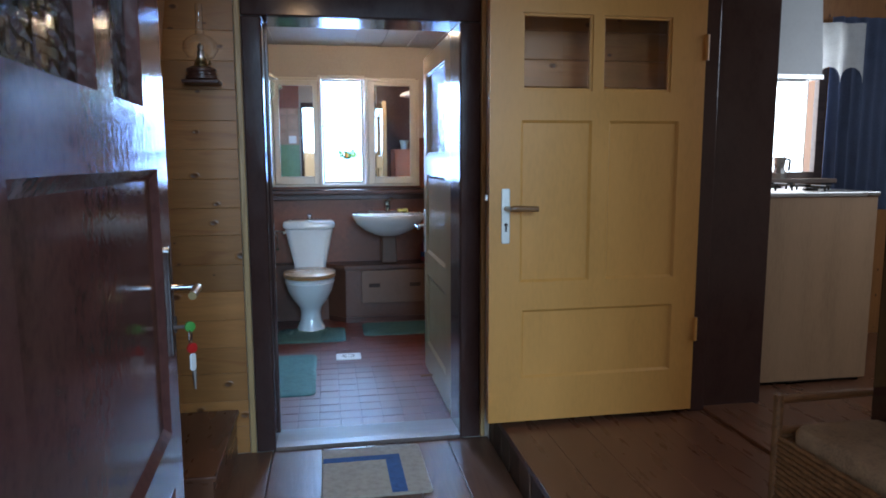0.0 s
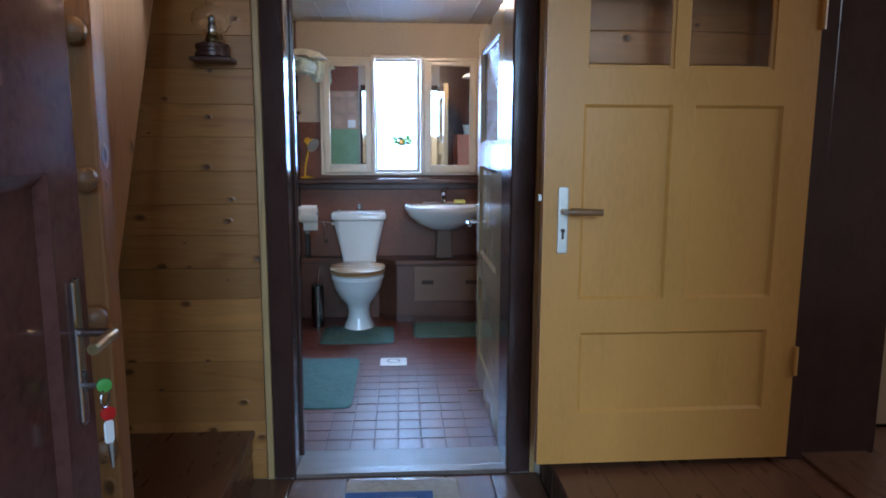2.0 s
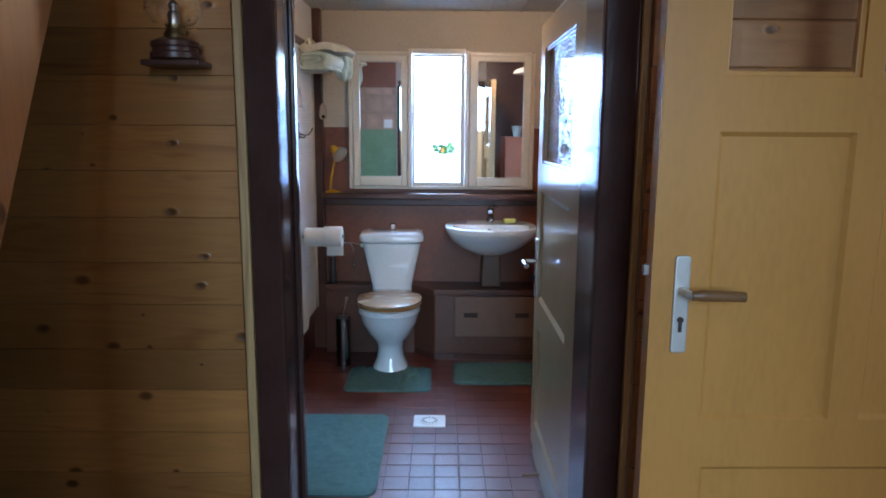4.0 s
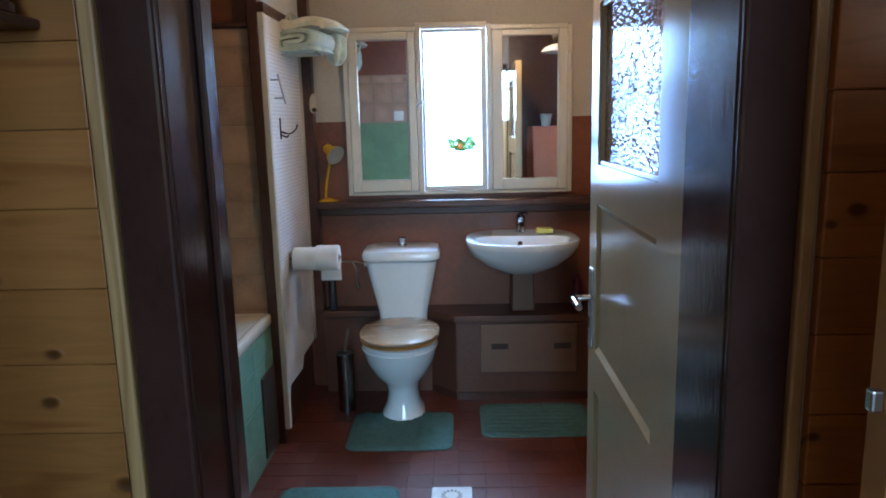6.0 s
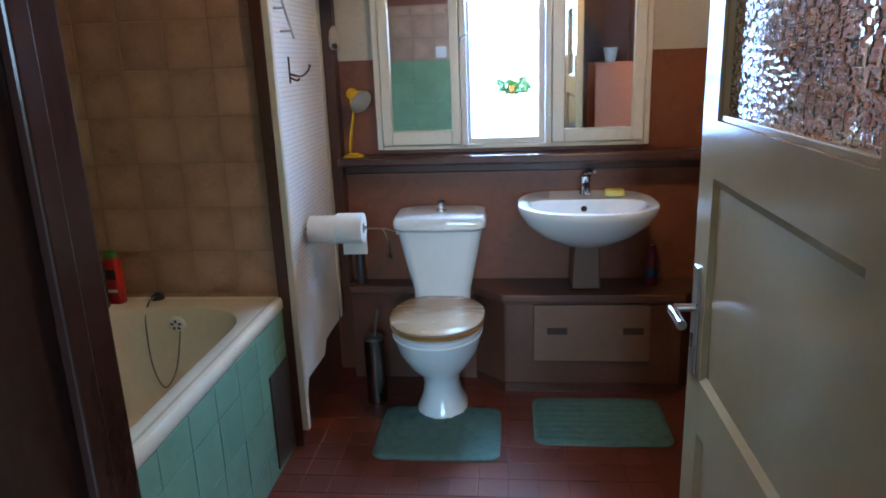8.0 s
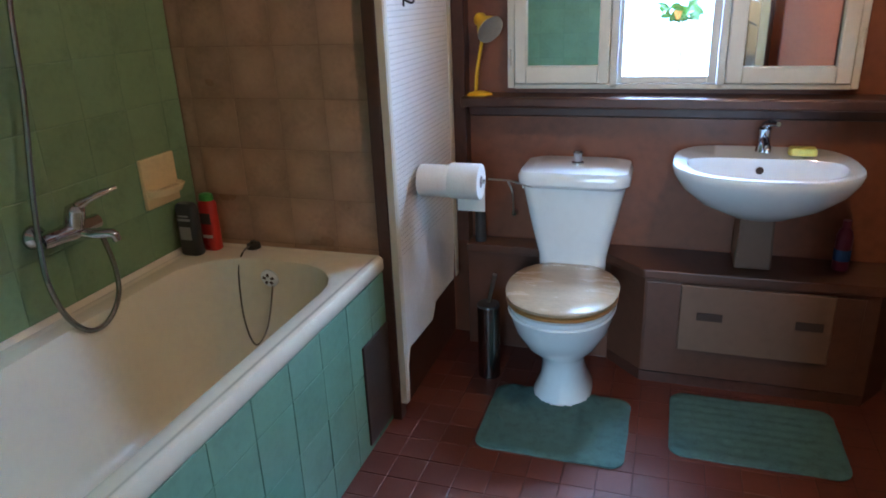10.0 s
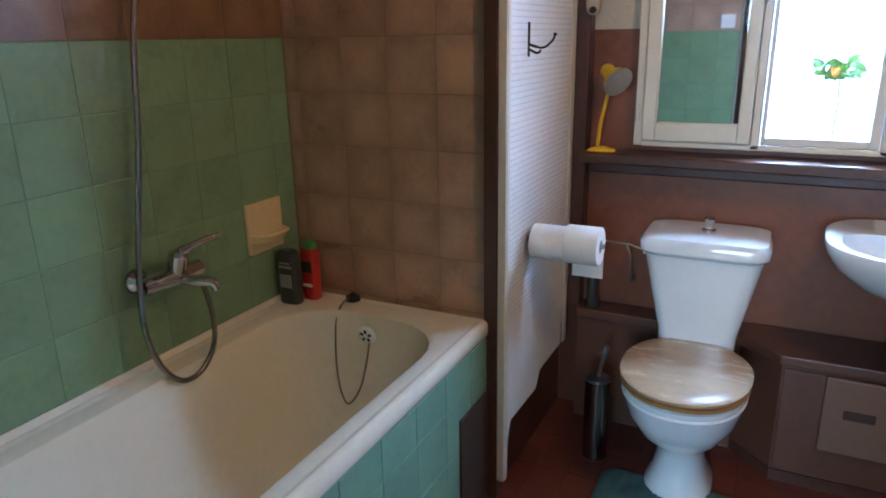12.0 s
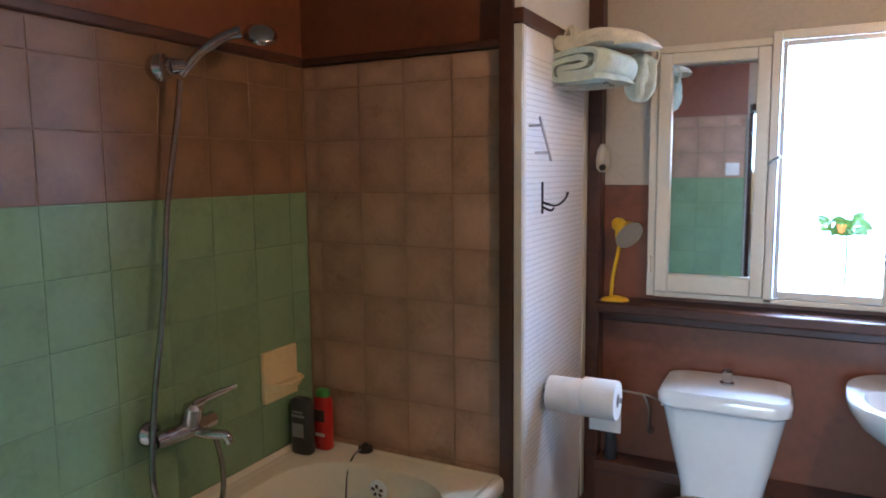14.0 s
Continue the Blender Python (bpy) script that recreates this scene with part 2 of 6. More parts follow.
M = dict(
    dark=mat("dark_brown_gloss_paint", (0.052, 0.024, 0.019), 0.15, vary=0.12, scale=7, fine=40, stretch=(2, 2, 1), bump=0.16, rvar=0.07, spec=0.42),
    yellow=mat("cream_yellow_gloss_paint", (0.57, 0.266, 0.062), 0.38, vary=0.06, scale=2.5, fine=34, stretch=(2.5, 2.5, 0.7), bump=0.06, rvar=0.06),
    house_door=mat("brown_wrinkled_gloss_paint", (0.138, 0.058, 0.048), 0.11, vary=0.2, scale=10, fine=60, bump=0.28, rvar=0.04, spec=0.14),
    alu=mat("dull_aluminium", (0.66, 0.64, 0.58), 0.42, 0.55, vary=0.06, bump=0.02),
    grille=mat("dark_brown_sheet", (0.055, 0.036, 0.027), 0.45, vary=0.15, bump=0.05),
    cream=mat("cream_gloss_paint", (0.67, 0.64, 0.54), 0.3, vary=0.035, scale=4, fine=50, bump=0.06, rvar=0.05),
    door_cream=mat("beige_door_paint", (0.42, 0.295, 0.16), 0.15, vary=0.035, scale=4, fine=50, bump=0.05, rvar=0.05),
    brown_wall=mat("red_brown_oil_paint", (0.215, 0.072, 0.034), 0.42, vary=0.14, scale=3, fine=30, bump=0.16),
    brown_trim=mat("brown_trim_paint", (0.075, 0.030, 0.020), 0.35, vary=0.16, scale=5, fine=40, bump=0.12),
    white_wall=mat("off_white_wall_paint", (0.50, 0.46, 0.385), 0.6, vary=0.06, scale=2.5, fine=60, bump=0.1),
    ceil=mat("beige_ceiling_paint", (0.43, 0.39, 0.33), 0.6, vary=0.08, scale=2, fine=40, bump=0.1),
    plaster=mat("grey_plaster", (0.42, 0.37, 0.31), 0.8, vary=0.1, scale=3, fine=50, bump=0.25),
    green=mat("green_glazed_tile", (0.20, 0.325, 0.185), 0.2, vary=0.08, scale=9, fine=60, bump=0.05, piece=0.05, coat=0.3),
    apron_green=mat("mint_green_glazed_tile", (0.175, 0.35, 0.25), 0.18, vary=0.07, scale=9, fine=60, bump=0.05, piece=0.05, coat=0.3),
    # similar cloudy tiles; the side wall's base is much darker than the end wall's
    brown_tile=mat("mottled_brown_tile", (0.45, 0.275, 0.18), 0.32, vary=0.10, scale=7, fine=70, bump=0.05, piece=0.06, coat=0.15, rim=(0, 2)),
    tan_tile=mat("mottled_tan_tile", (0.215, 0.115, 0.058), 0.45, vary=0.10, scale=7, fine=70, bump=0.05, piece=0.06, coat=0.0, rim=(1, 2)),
    grout=mat("grey_brown_grout", (0.31, 0.185, 0.115), 0.9, vary=0.15, scale=20, fine=120, bump=0.2),
    green_grout=mat("dark_green_grout", (0.14, 0.245, 0.145), 0.9, vary=0.15, scale=20, fine=120, bump=0.2),
    floor_tile=mat("red_brown_floor_tile", (0.125, 0.034, 0.022), 0.4, vary=0.06, scale=10, fine=80, bump=0.012, piece=0.14, rvar=0.02, spec=0.36),
    floor_grout=mat("dark_floor_grout", (0.065, 0.026, 0.02), 0.75, vary=0.15, scale=20, fine=120, bump=0.2),
    porcelain=mat("white_porcelain", (0.83, 0.90, 0.93), 0.1, vary=0.02, scale=3, fine=40, bump=0.0, rvar=0.03, coat=0.5),
    enamel=mat("cream_bath_enamel", (0.81, 0.75, 0.60), 0.16, vary=0.035, scale=3, fine=40, bump=0.0, rvar=0.05, coat=0.4),
    seat_wood=mat("pale_wood_veneer_seat", (0.43, 0.30, 0.19), 0.26, vary=0.11, scale=3, fine=26, bump=0.03, stretch=(2, 6, 1), coat=0.35),
    seat_edge=mat("honey_wood_edge", (0.42, 0.20, 0.065), 0.3, vary=0.15, scale=4, fine=30, bump=0.03),
    chrome=mat("chrome", (0.58, 0.58, 0.60), 0.11, 1.0, vary=0.04, bump=0.0, rvar=0.04),
    steel=mat("brushed_steel", (0.55, 0.54, 0.52), 0.3, 1.0, vary=0.08, bump=0.03),
    dark_chrome=mat("dull_dark_chrome", (0.29, 0.275, 0.26), 0.24, 1.0, vary=0.1, bump=0.02),
    brass=mat("old_brass", (0.45, 0.33, 0.16), 0.35, 1.0, vary=0.2, bump=0.05),
    dark_metal=mat("blackened_metal", (0.05, 0.045, 0.04), 0.4, 0.8, vary=0.2, bump=0.1),
    handle_wood=mat("brown_wooden_grip", (0.22, 0.105, 0.04), 0.4, vary=0.2, scale=5, fine=40, stretch=(2, 10, 10)),
    mat_teal=mat("teal_cotton_pile", (0.065, 0.156, 0.15), 0.95, vary=0.16, scale=40, fine=260, bump=0.9),
    rug=mat("beige_cotton_pile", (0.38, 0.33, 0.26), 0.95, vary=0.14, scale=40, fine=240, bump=0.9),
    rug_blue=mat("blue_cotton_pile", (0.035, 0.10, 0.26), 0.95, vary=0.18, scale=40, fine=240, bump=0.9),
    towel=mat("cream_terry_cloth", (0.72, 0.68, 0.54), 0.95, vary=0.1, scale=30, fine=220, bump=0.9),
    towel_green=mat("pale_green_terry_cloth", (0.52, 0.62, 0.54), 0.95, vary=0.1, scale=30, fine=220, bump=0.9),
    panel_white=mat("white_hardboard_paint", (0.82, 0.82, 0.79), 0.4, vary=0.05, scale=3, fine=50, bump=0.06),
    hole=mat("dark_hole", (0.36, 0.35, 0.33), 0.9, vary=0.1, bump=0),
    yellow_plastic=mat("yellow_lamp_enamel", (0.78, 0.46, 0.03), 0.3, vary=0.06, bump=0.03),
    paper=mat("white_tissue_paper", (0.82, 0.80, 0.76), 0.95, vary=0.04, scale=14, fine=160, bump=0.4),
    card=mat("grey_cardboard", (0.24, 0.21, 0.19), 0.9, vary=0.1, bump=0.1),
    red_plastic=mat("red_plastic", (0.55, 0.022, 0.018), 0.3, vary=0.06, bump=0.02),
    green_plastic=mat("green_plastic", (0.06, 0.30, 0.05), 0.35, vary=0.06, bump=0.02),
    black_plastic=mat("dark_grey_plastic", (0.035, 0.038, 0.042), 0.35, vary=0.1, bump=0.02),
    label_grey=mat("grey_label", (0.34, 0.35, 0.36), 0.5, vary=0.05, bump=0),
    pink_plastic=mat("dull_magenta_plastic", (0.17, 0.016, 0.045), 0.35, vary=0.06, bump=0.02),
    soap=mat("yellow_soap", (0.72, 0.66, 0.16), 0.5, vary=0.06, bump=0.05),
    soap_tile=mat("cream_ceramic", (0.80, 0.65, 0.37), 0.2, vary=0.05, bump=0.02, coat=0.4),
    box_wood=mat("brown_panelled_casing", (0.112, 0.047, 0.028), 0.4, vary=0.13, scale=3, fine=35, bump=0.1),
    hatch=mat("beige_brown_hatch_paint", (0.17, 0.098, 0.064), 0.42, vary=0.08, scale=3, fine=40, bump=0.08),
    hatch_slot=mat("dark_slot", (0.045, 0.025, 0.018), 0.7, bump=0),
    hall_step=mat("brown_varnished_boards", (0.15, 0.062, 0.032), 0.3, vary=0.05, scale=4, fine=60, stretch=(6, 1, 6), bump=0.03, piece=0.08),
    orange=mat("salmon_orange_lacquer", (0.58, 0.20, 0.10), 0.35, vary=0.06, scale=3, fine=40, bump=0.03),
    leaf=mat("fresh_green_leaf", (0.07, 0.22, 0.035), 0.5, vary=0.2, scale=20, bump=0.1),
    petal=mat("orange_petal", (0.75, 0.25, 0.05), 0.6, vary=0.1, scale=20, bump=0.05),
    blue_cloth=mat("blue_curtain_cloth", (0.13, 0.17, 0.28), 0.9, vary=0.12, scale=8, fine=160, bump=0.4),
    white_cloth=mat("white_lace_cloth", (0.78, 0.80, 0.80), 0.9, vary=0.06, scale=20, fine=160, bump=0.4),
    ply=mat("light_plywood", (0.36, 0.22, 0.12), 0.5, vary=0.1, scale=2, fine=26, stretch=(6, 6, 0.8), bump=0.05),
    hood=mat("white_sheet_metal", (0.62, 0.66, 0.68), 0.4, vary=0.03, bump=0.02),
    wicker=mat("brown_wicker_cane", (0.23, 0.12, 0.05), 0.55, vary=0.25, scale=30, fine=120, bump=0.3),
    cushion=mat("patterned_beige_cushion_cloth", (0.36, 0.26, 0.155), 0.95, vary=0.22, scale=9, fine=130, bump=0.5, warp=1.5),
    stone=mat("worn_dark_stone", (0.13, 0.085, 0.06), 0.55, vary=0.2, scale=8, fine=60, bump=0.4, piece=0.12),
    ground=mat("grey_concrete_ground", (0.24, 0.22, 0.19), 0.85, vary=0.15, scale=1.5, fine=30, bump=0.4),
    facade=mat("pale_render", (0.55, 0.50, 0.42), 0.9, vary=0.08, scale=2, fine=40, bump=0.3),
    pine=pine("varnished_pine_cladding", (0.37, 0.158, 0.042), (0.25, 0.09, 0.021), 0, rough=0.36, piece=0.2),
    pine_post=pine("varnished_pine_beam", (0.36, 0.152, 0.046), (0.24, 0.088, 0.024), 2),
    pine_niche=pine("reddish_pine_cladding", (0.42, 0.165, 0.045), (0.28, 0.095, 0.022), 0),
    pine_trim=pine("pine_trim", (0.52, 0.33, 0.14), (0.34, 0.19, 0.07), 2, knots=False),
    plank=pine("brown_floor_planks", (0.17, 0.085, 0.05), (0.095, 0.045, 0.027), 1, rough=0.3, knots=False, spec=0.25),
    sill=mat("worn_grey_brown_sill", (0.20, 0.15, 0.125), 0.4, vary=0.16, scale=4, fine=40, stretch=(1, 6, 6), bump=0.08, rvar=0.06, spec=0.45),
    mirror=mat("silvered_mirror", (0.86, 0.90, 0.88), 0.015, 1.0, vary=0.0, bump=0.0, rvar=0.01),
    glass=glass("clear_glass"),
    frosted=glass("hammered_glass", 0.03, 80, (0.93, 0.98, 0.96), 1.0, 0.005),
)

# ---------------------------------------------------------------- mesh tools
def finish(name, bm, material, smooth=False):
    bmesh.ops.recalc_face_normals(bm, faces=bm.faces)
    me = bpy.data.meshes.new(name)
    bm.to_mesh(me)
    bm.free()
    me.materials.append(material)
    if smooth:
        me.shade_smooth()
        me.set_sharp_from_angle(angle=radians(40))
    return me


def part(name, bm, material, parent=None, label="", smooth=False):
    ob = new(name, finish(name, bm, material, smooth))
    if parent:
        ob.parent = parent
    return tagged(ob, label=label)


def thing(name, label, category, group="", kind="", at=(0, 0, 0)):
    ob = new(name)
    ob.location = at
    return tagged(ob, label, category, group, kind)


def setting(name, bm, material, label="", category="", smooth=False):
    return tagged(part(name, bm, material, None, label, smooth), category=category, kind="structure")


def box(x0, x1, y0, y1, z0, z1, bevel=0.0, seg=2, bm=None):
    """A box, with its edges rounded; added to bm where one is given."""
    b = bmesh.new()
    bmesh.ops.create_cube(b, size=1)
    for v in b.verts:
        v.co = Vector((x0 + (v.co.x + 0.5) * (x1 - x0), y0 + (v.co.y + 0.5) * (y1 - y0), z0 + (v.co.z + 0.5) * (z1 - z0)))
    if bevel:
        bmesh.ops.bevel(b, geom=b.edges[:], offset=bevel, segments=seg, affect="EDGES", profile=0.5)
    return join(bm, b)


def join(bm, b):
    if bm is None:
        return b
    me = bpy.data.meshes.new("tmp")
    b.to_mesh(me)
    b.free()
    bm.from_mesh(me)
    bpy.data.meshes.remove(me)
    return bm


def moved(bm, m):
    bmesh.ops.transform(bm, matrix=m, verts=bm.verts)
    return bm


def rings(loops, closed=True, caps=(True, True), bm=None):
    """A skin over rings of equal length."""
    b = bmesh.new()
    vs = [[b.verts.new(p) for p in r] for r in loops]
    n = len(vs[0])
    for a, c in zip(vs, vs[1:]):
        for i in range(n if closed else n - 1):
            j = (i + 1) % n
            b.faces.new((a[i], a[j], c[j], c[i]))
    if caps[0]:
        b.faces.new(vs[0][::-1])
    if caps[1]:
        b.faces.new(vs[-1])
    return join(bm, b)


def lathe(profile, seg=28, m=None, caps=(True, True), bm=None):
    """Turned round z from (radius, z) pairs."""
    b = rings([[(max(r, 1e-4) * math.cos(a), max(r, 1e-4) * math.sin(a), z) for a in (2 * math.pi * i / seg for i in range(seg))] for r, z in profile], caps=caps)
    if m is not None:
        moved(b, m)
    return join(bm, b)


def tube(points, radius, seg=10, bm=None, smooth_path=0):
    """A round bar along points; radius may be one value a point."""
    p = [Vector(q) for q in points]
    if smooth_path:
        out = []
        for i in range(len(p) - 1):
            a, b_, c, d = p[max(i - 1, 0)], p[i], p[i + 1], p[min(i + 2, len(p) - 1)]
            for k in range(smooth_path):
                t = k / smooth_path
                out.append(0.5 * ((2 * b_) + (c - a) * t + (2 * a - 5 * b_ + 4 * c - d) * t * t + (3 * b_ - a - 3 * c + d) * t ** 3))
        p = out + [p[-1]]
    rad = [radius] * len(p) if isinstance(radius, (int, float)) else list(radius)
    if len(rad) != len(p):
        rad = [rad[min(len(rad) - 1, round(i * (len(rad) - 1) / (len(p) - 1)))] for i in range(len(p))]
    loops, up = [], Vector((0.123, 0.2, 0.97))
    for i, q in enumerate(p):
        d = (p[min(i + 1, len(p) - 1)] - p[max(i - 1, 0)]).normalized()
        s = d.cross(up)
        s = s.normalized() if s.length > 1e-3 else d.cross(Vector((1, 0, 0))).normalized()
        up = s.cross(d)
        loops.append([q + rad[i] * (math.cos(a) * s + math.sin(a) * up) for a in (2 * math.pi * k / seg for k in range(seg))])
    return rings(loops, bm=bm)


def prism(poly, axis, a, b, bevel=0.0):
    """A flat polygon pushed along an axis from a to b; poly holds the other two coordinates in order."""
    def p3(u, v, w):
        return ((w, u, v), (u, w, v), (u, v, w))[axis]
    bm = rings([[p3(u, v, a) for u, v in poly], [p3(u, v, b) for u, v in poly]])
    if bevel:
        bmesh.ops.bevel(bm, geom=bm.edges[:], offset=bevel, segments=2, affect="EDGES", profile=0.5)
    return bm


def hull_box(x0, x1, y0, y1, z0, z1, radius, seg=6):
    """A slab with rounded corners in plan, slightly rounded top."""
    def loop(d, z):
        pts = []
        for cx, cy, s in ((x1 - radius, y1 - radius, 0), (x0 + radius, y1 - radius, 1), (x0 + radius, y0 + radius, 2), (x1 - radius, y0 + radius, 3)):
            for k in range(seg + 1):
                a = math.pi / 2 * (s + k / seg)
                r = radius - d
                pts.append((cx + r * math.cos(a), cy + r * math.sin(a), z))
        return pts
    h = z1 - z0
    return rings([loop(0, z0), loop(0, z0 + 0.6 * h), loop(0.25 * min(h, radius), z1 - 0.08 * h), loop(0.6 * min(h, radius), z1)])


# ---------------------------------------------------------------- the shell of the place
FLOOR, HALL, STEP = 0.0, 0.02, 0.17
X0, X1, YB, YD = -1.28, 1.10, 5.26, 2.87      # bathroom: tiled wall, far side wall, window wall, inner face of the door wall

setting("ground", box(-9, 9, -9, 0.30, -0.30, -0.14), M["ground"], "grey concrete ground before the house", "ground")
setting("subfloor", box(-2.2, 4.2, 0.30, 6.0, -0.30, -0.012), M["plaster"], "rough bed under the floors", "floor")

# house front with its open doorway
bm = box(-3.2, -0.36, 0.30, 0.52, -0.14, 2.7)
box(1.15, 4.2, 0.30, 0.52, -0.14, 2.7, bm=bm)
box(-0.36, 1.15, 0.30, 0.52, 2.12, 2.7, bm=bm)
setting("wall_south", bm, M["facade"], "rendered house front with an open doorway", "wall")
setting("door_sill", box(-0.36, 1.15, 0.28, 0.62, -0.14, 0.024, 0.006), M["stone"], "worn stone sill of the house door", "sill")

# wall between hall and bathroom, doorway through it
bm = box(-2.2, -0.178, 2.668, YD, -0.01, 2.3)
box(0.650, 1.72, 2.668, YD, -0.01, 2.3, bm=bm)
box(-0.178, 0.650, 2.668, YD, 1.87, 2.3, bm=bm)
setting("wall_hall_north", bm, M["plaster"], "thick plastered wall with a doorway", "wall")
setting("wall_hall_west", box(-2.2, -2.05, 0.52, 2.668, -0.01, 2.3), M["plaster"], "plastered hall wall in shade", "wall")
setting("ceiling_hall", box(-2.2, 4.2, 0.40, YD, 2.22, 2.34), M["ceil"], "beige hall ceiling", "ceiling")

# bathroom walls
bm = box(X0 - 0.15, 0.045, YB, 5.38, -0.01, 2.3)
box(0.385, X1 + 0.15, YB, 5.38, -0.01, 2.3, bm=bm)
box(0.045, 0.385, YB, 5.38, -0.01, 1.06, bm=bm)
box(0.045, 0.385, YB, 5.38, 1.87, 2.3, bm=bm)
setting("wall_north", bm, M["brown_wall"], "red-brown painted window wall", "wall")
for a, b_ in ((-0.49, -0.338), (0.803, X1)):
    setting("wall_upper", box(a, b_, YB - 0.012, YB, 1.424, 2.12), M["white_wall"], "off-white upper part of the window wall", "wall")
setting("wall_upper", box(-0.338, 0.803, YB - 0.012, YB, 1.88, 2.12), M["white_wall"], "off-white wall above the window", "wall")
setting("wall_west", box(X0 - 0.15, X0 - 0.012, 2.668, 5.5, -0.01, 2.3), M["brown_wall"], "dark brown painted bathroom wall", "wall")
bm = box(X1, X1 + 0.15, 2.668, 5.5, -0.01, 2.3)
setting("wall_east", bm, M["brown_wall"], "red-brown painted side wall", "wall")
setting("wall_alcove_upper", box(X0 - 0.012, -0.58, 4.587, YB, 1.801, 2.3), M["brown_wall"], "red-brown painted wall above the end tiles", "wall")
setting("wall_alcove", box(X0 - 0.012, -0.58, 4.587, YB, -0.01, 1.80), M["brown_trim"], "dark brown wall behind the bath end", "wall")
bm = box(X0 - 0.15, X1 + 0.15, 2.66, 5.5, 2.12, 2.24)
for i in range(1, 12):
    x = X0 + i * 0.2
    box(x - 0.003, x + 0.003, 2.9, YB, 2.112, 2.12, bm=bm)
setting("ceiling_bathroom", bm, M["ceil"], "beige boarded bathroom ceiling", "ceiling")
# cream strip of wall above the hardboard screen
setting("wall_bulkhead", box(-0.561, -0.542, 4.560, 5.20, 1.904, 2.12), M["cream"], "cream painted wall above the screen", "wall")
setting("wall_door_east", box(0.655, X1, YD, YD + 0.012, 0, 2.12), M["brown_trim"], "dark brown wall beside the door", "wall")
setting("wall_door_west", box(X0, -0.19, YD, YD + 0.010, 0, 2.12), M["brown_wall"], "dark brown wall above the tiles", "wall")

# ---------------------------------------------------------------- window wall
def window():
    w = tagged(new("window_1"), "cream painted three-part window, mirrors in both side sashes", "window", kind="structure")
    y0, y1 = 5.205, 5.262
    bm = box(-0.338, -0.312, y0, y1, 1.04, 1.862, 0.003)
    box(0.026, 0.052, y0, y1, 1.04, 1.885, 0.003, bm=bm)
    box(0.378, 0.402, y0, y1, 1.04, 1.872, 0.003, bm=bm)
    box(0.780, 0.803, y0, y1, 1.04, 1.862, 0.003, bm=bm)
    box(-0.312, 0.026, y0, y1, 1.845, 1.868, 0.003, bm=bm)
    box(0.402, 0.780, y0, y1, 1.845, 1.868, 0.003, bm=bm)
    box(0.052, 0.378, y0, y1, 1.856, 1.885, 0.003, bm=bm)
    box(-0.312, 0.78, y0, y1, 1.038, 1.056, 0.003, bm=bm)
    part("window_frame", bm, M["cream"], w)
    for a, b_, m0, m1, zb, zt in ((-0.310, 0.024, -0.268, -0.014, 1.118, 1.806), (0.404, 0.778, 0.455, 0.732, 1.112, 1.812)):
        bm = box(a, m0, y0 - 0.012, y0 + 0.03, 1.058, 1.843, 0.004)
        box(m1, b_, y0 - 0.012, y0 + 0.03, 1.058, 1.843, 0.004, bm=bm)
        box(m0, m1, y0 - 0.012, y0 + 0.03, 1.058, zb, 0.004, bm=bm)
        box(m0, m1, y0 - 0.012, y0 + 0.03, zt, 1.843, 0.004, bm=bm)
        s = part("sash", bm, M["cream"], w)
        part("mirror_pane", box(m0 - 0.004, m1 + 0.004, y0 + 0.008, y0 + 0.012, zb - 0.004, zt + 0.004), M["mirror"], s, "slightly green mirror glass")
    bm = box(0.054, 0.068, y0, y0 + 0.04, 1.058, 1.854, 0.003)
    box(0.349, 0.376, y0, y0 + 0.04, 1.058, 1.854, 0.003, bm=bm)
    box(0.068, 0.349, y0, y0 + 0.04, 1.058, 1.082, 0.003, bm=bm)
    box(0.068, 0.349, y0, y0 + 0.04, 1.838, 1.854, 0.003, bm=bm)
    s = part("sash", bm, M["cream"], w)
    pane = part("pane", box(0.066, 0.351, y0 + 0.018, y0 + 0.021, 1.08, 1.84), M["glass"], s)
    pane.visible_shadow = False
    # latches and hinges
    bm = tube([(0.028, y0 - 0.004, 1.485), (0.034, y0 - 0.03, 1.488), (0.06, y0 - 0.034, 1.505)], 0.005)
    part("latch", bm, M["steel"], w, "worn steel window latch")
    for x, z in ((0.408, 1.745), (-0.326, 1.75), (0.790, 1.2), (0.790, 1.7), (-0.326, 1.15)):
        part("hinge", lathe([(0.005, z - 0.028), (0.006, z), (0.005, z + 0.028)], 8, Matrix.Translation((x, y0 - 0.014, 0))), M["cream"], w)
    part("outer_sill", box(0.047, 0.383, 5.264, 5.46, 1.03, 1.0595, 0.004), M["cream"], w)
    w.location = (0.007, 0, 0.008)
    return w


window()
setting("window_shelf", box(-0.492, X1, 5.125, 5.258, 0.988, 1.026, 0.008), M["brown_trim"], "dark brown painted shelf under the window", "shelf")
setting("shelf_moulding", box(-0.492, X1, 5.235, 5.259, 0.94, 0.987, 0.006), M["brown_trim"], "narrow moulding under the shelf", "trim")
setting("post_window_wall", box(-0.540, -0.491, 5.195, 5.259, 0.44, 2.12, 0.004), M["brown_trim"], "dark brown corner post", "post")
setting("backdrop", box(-0.9, 1.4, 6.6, 6.62, 0.2, 3.4), glow("bright_garden", [(0.30, (0.34, 0.66, 0.42)), (0.42, (0.24, 0.48, 0.95)), (0.6, (0.22, 0.45, 1.0))], 22, 1.4), "overexposed garden and sky outside", "backdrop")

# glazed tiles of the bath niche
P, G = 0.159, 0.0018
TILE = {}


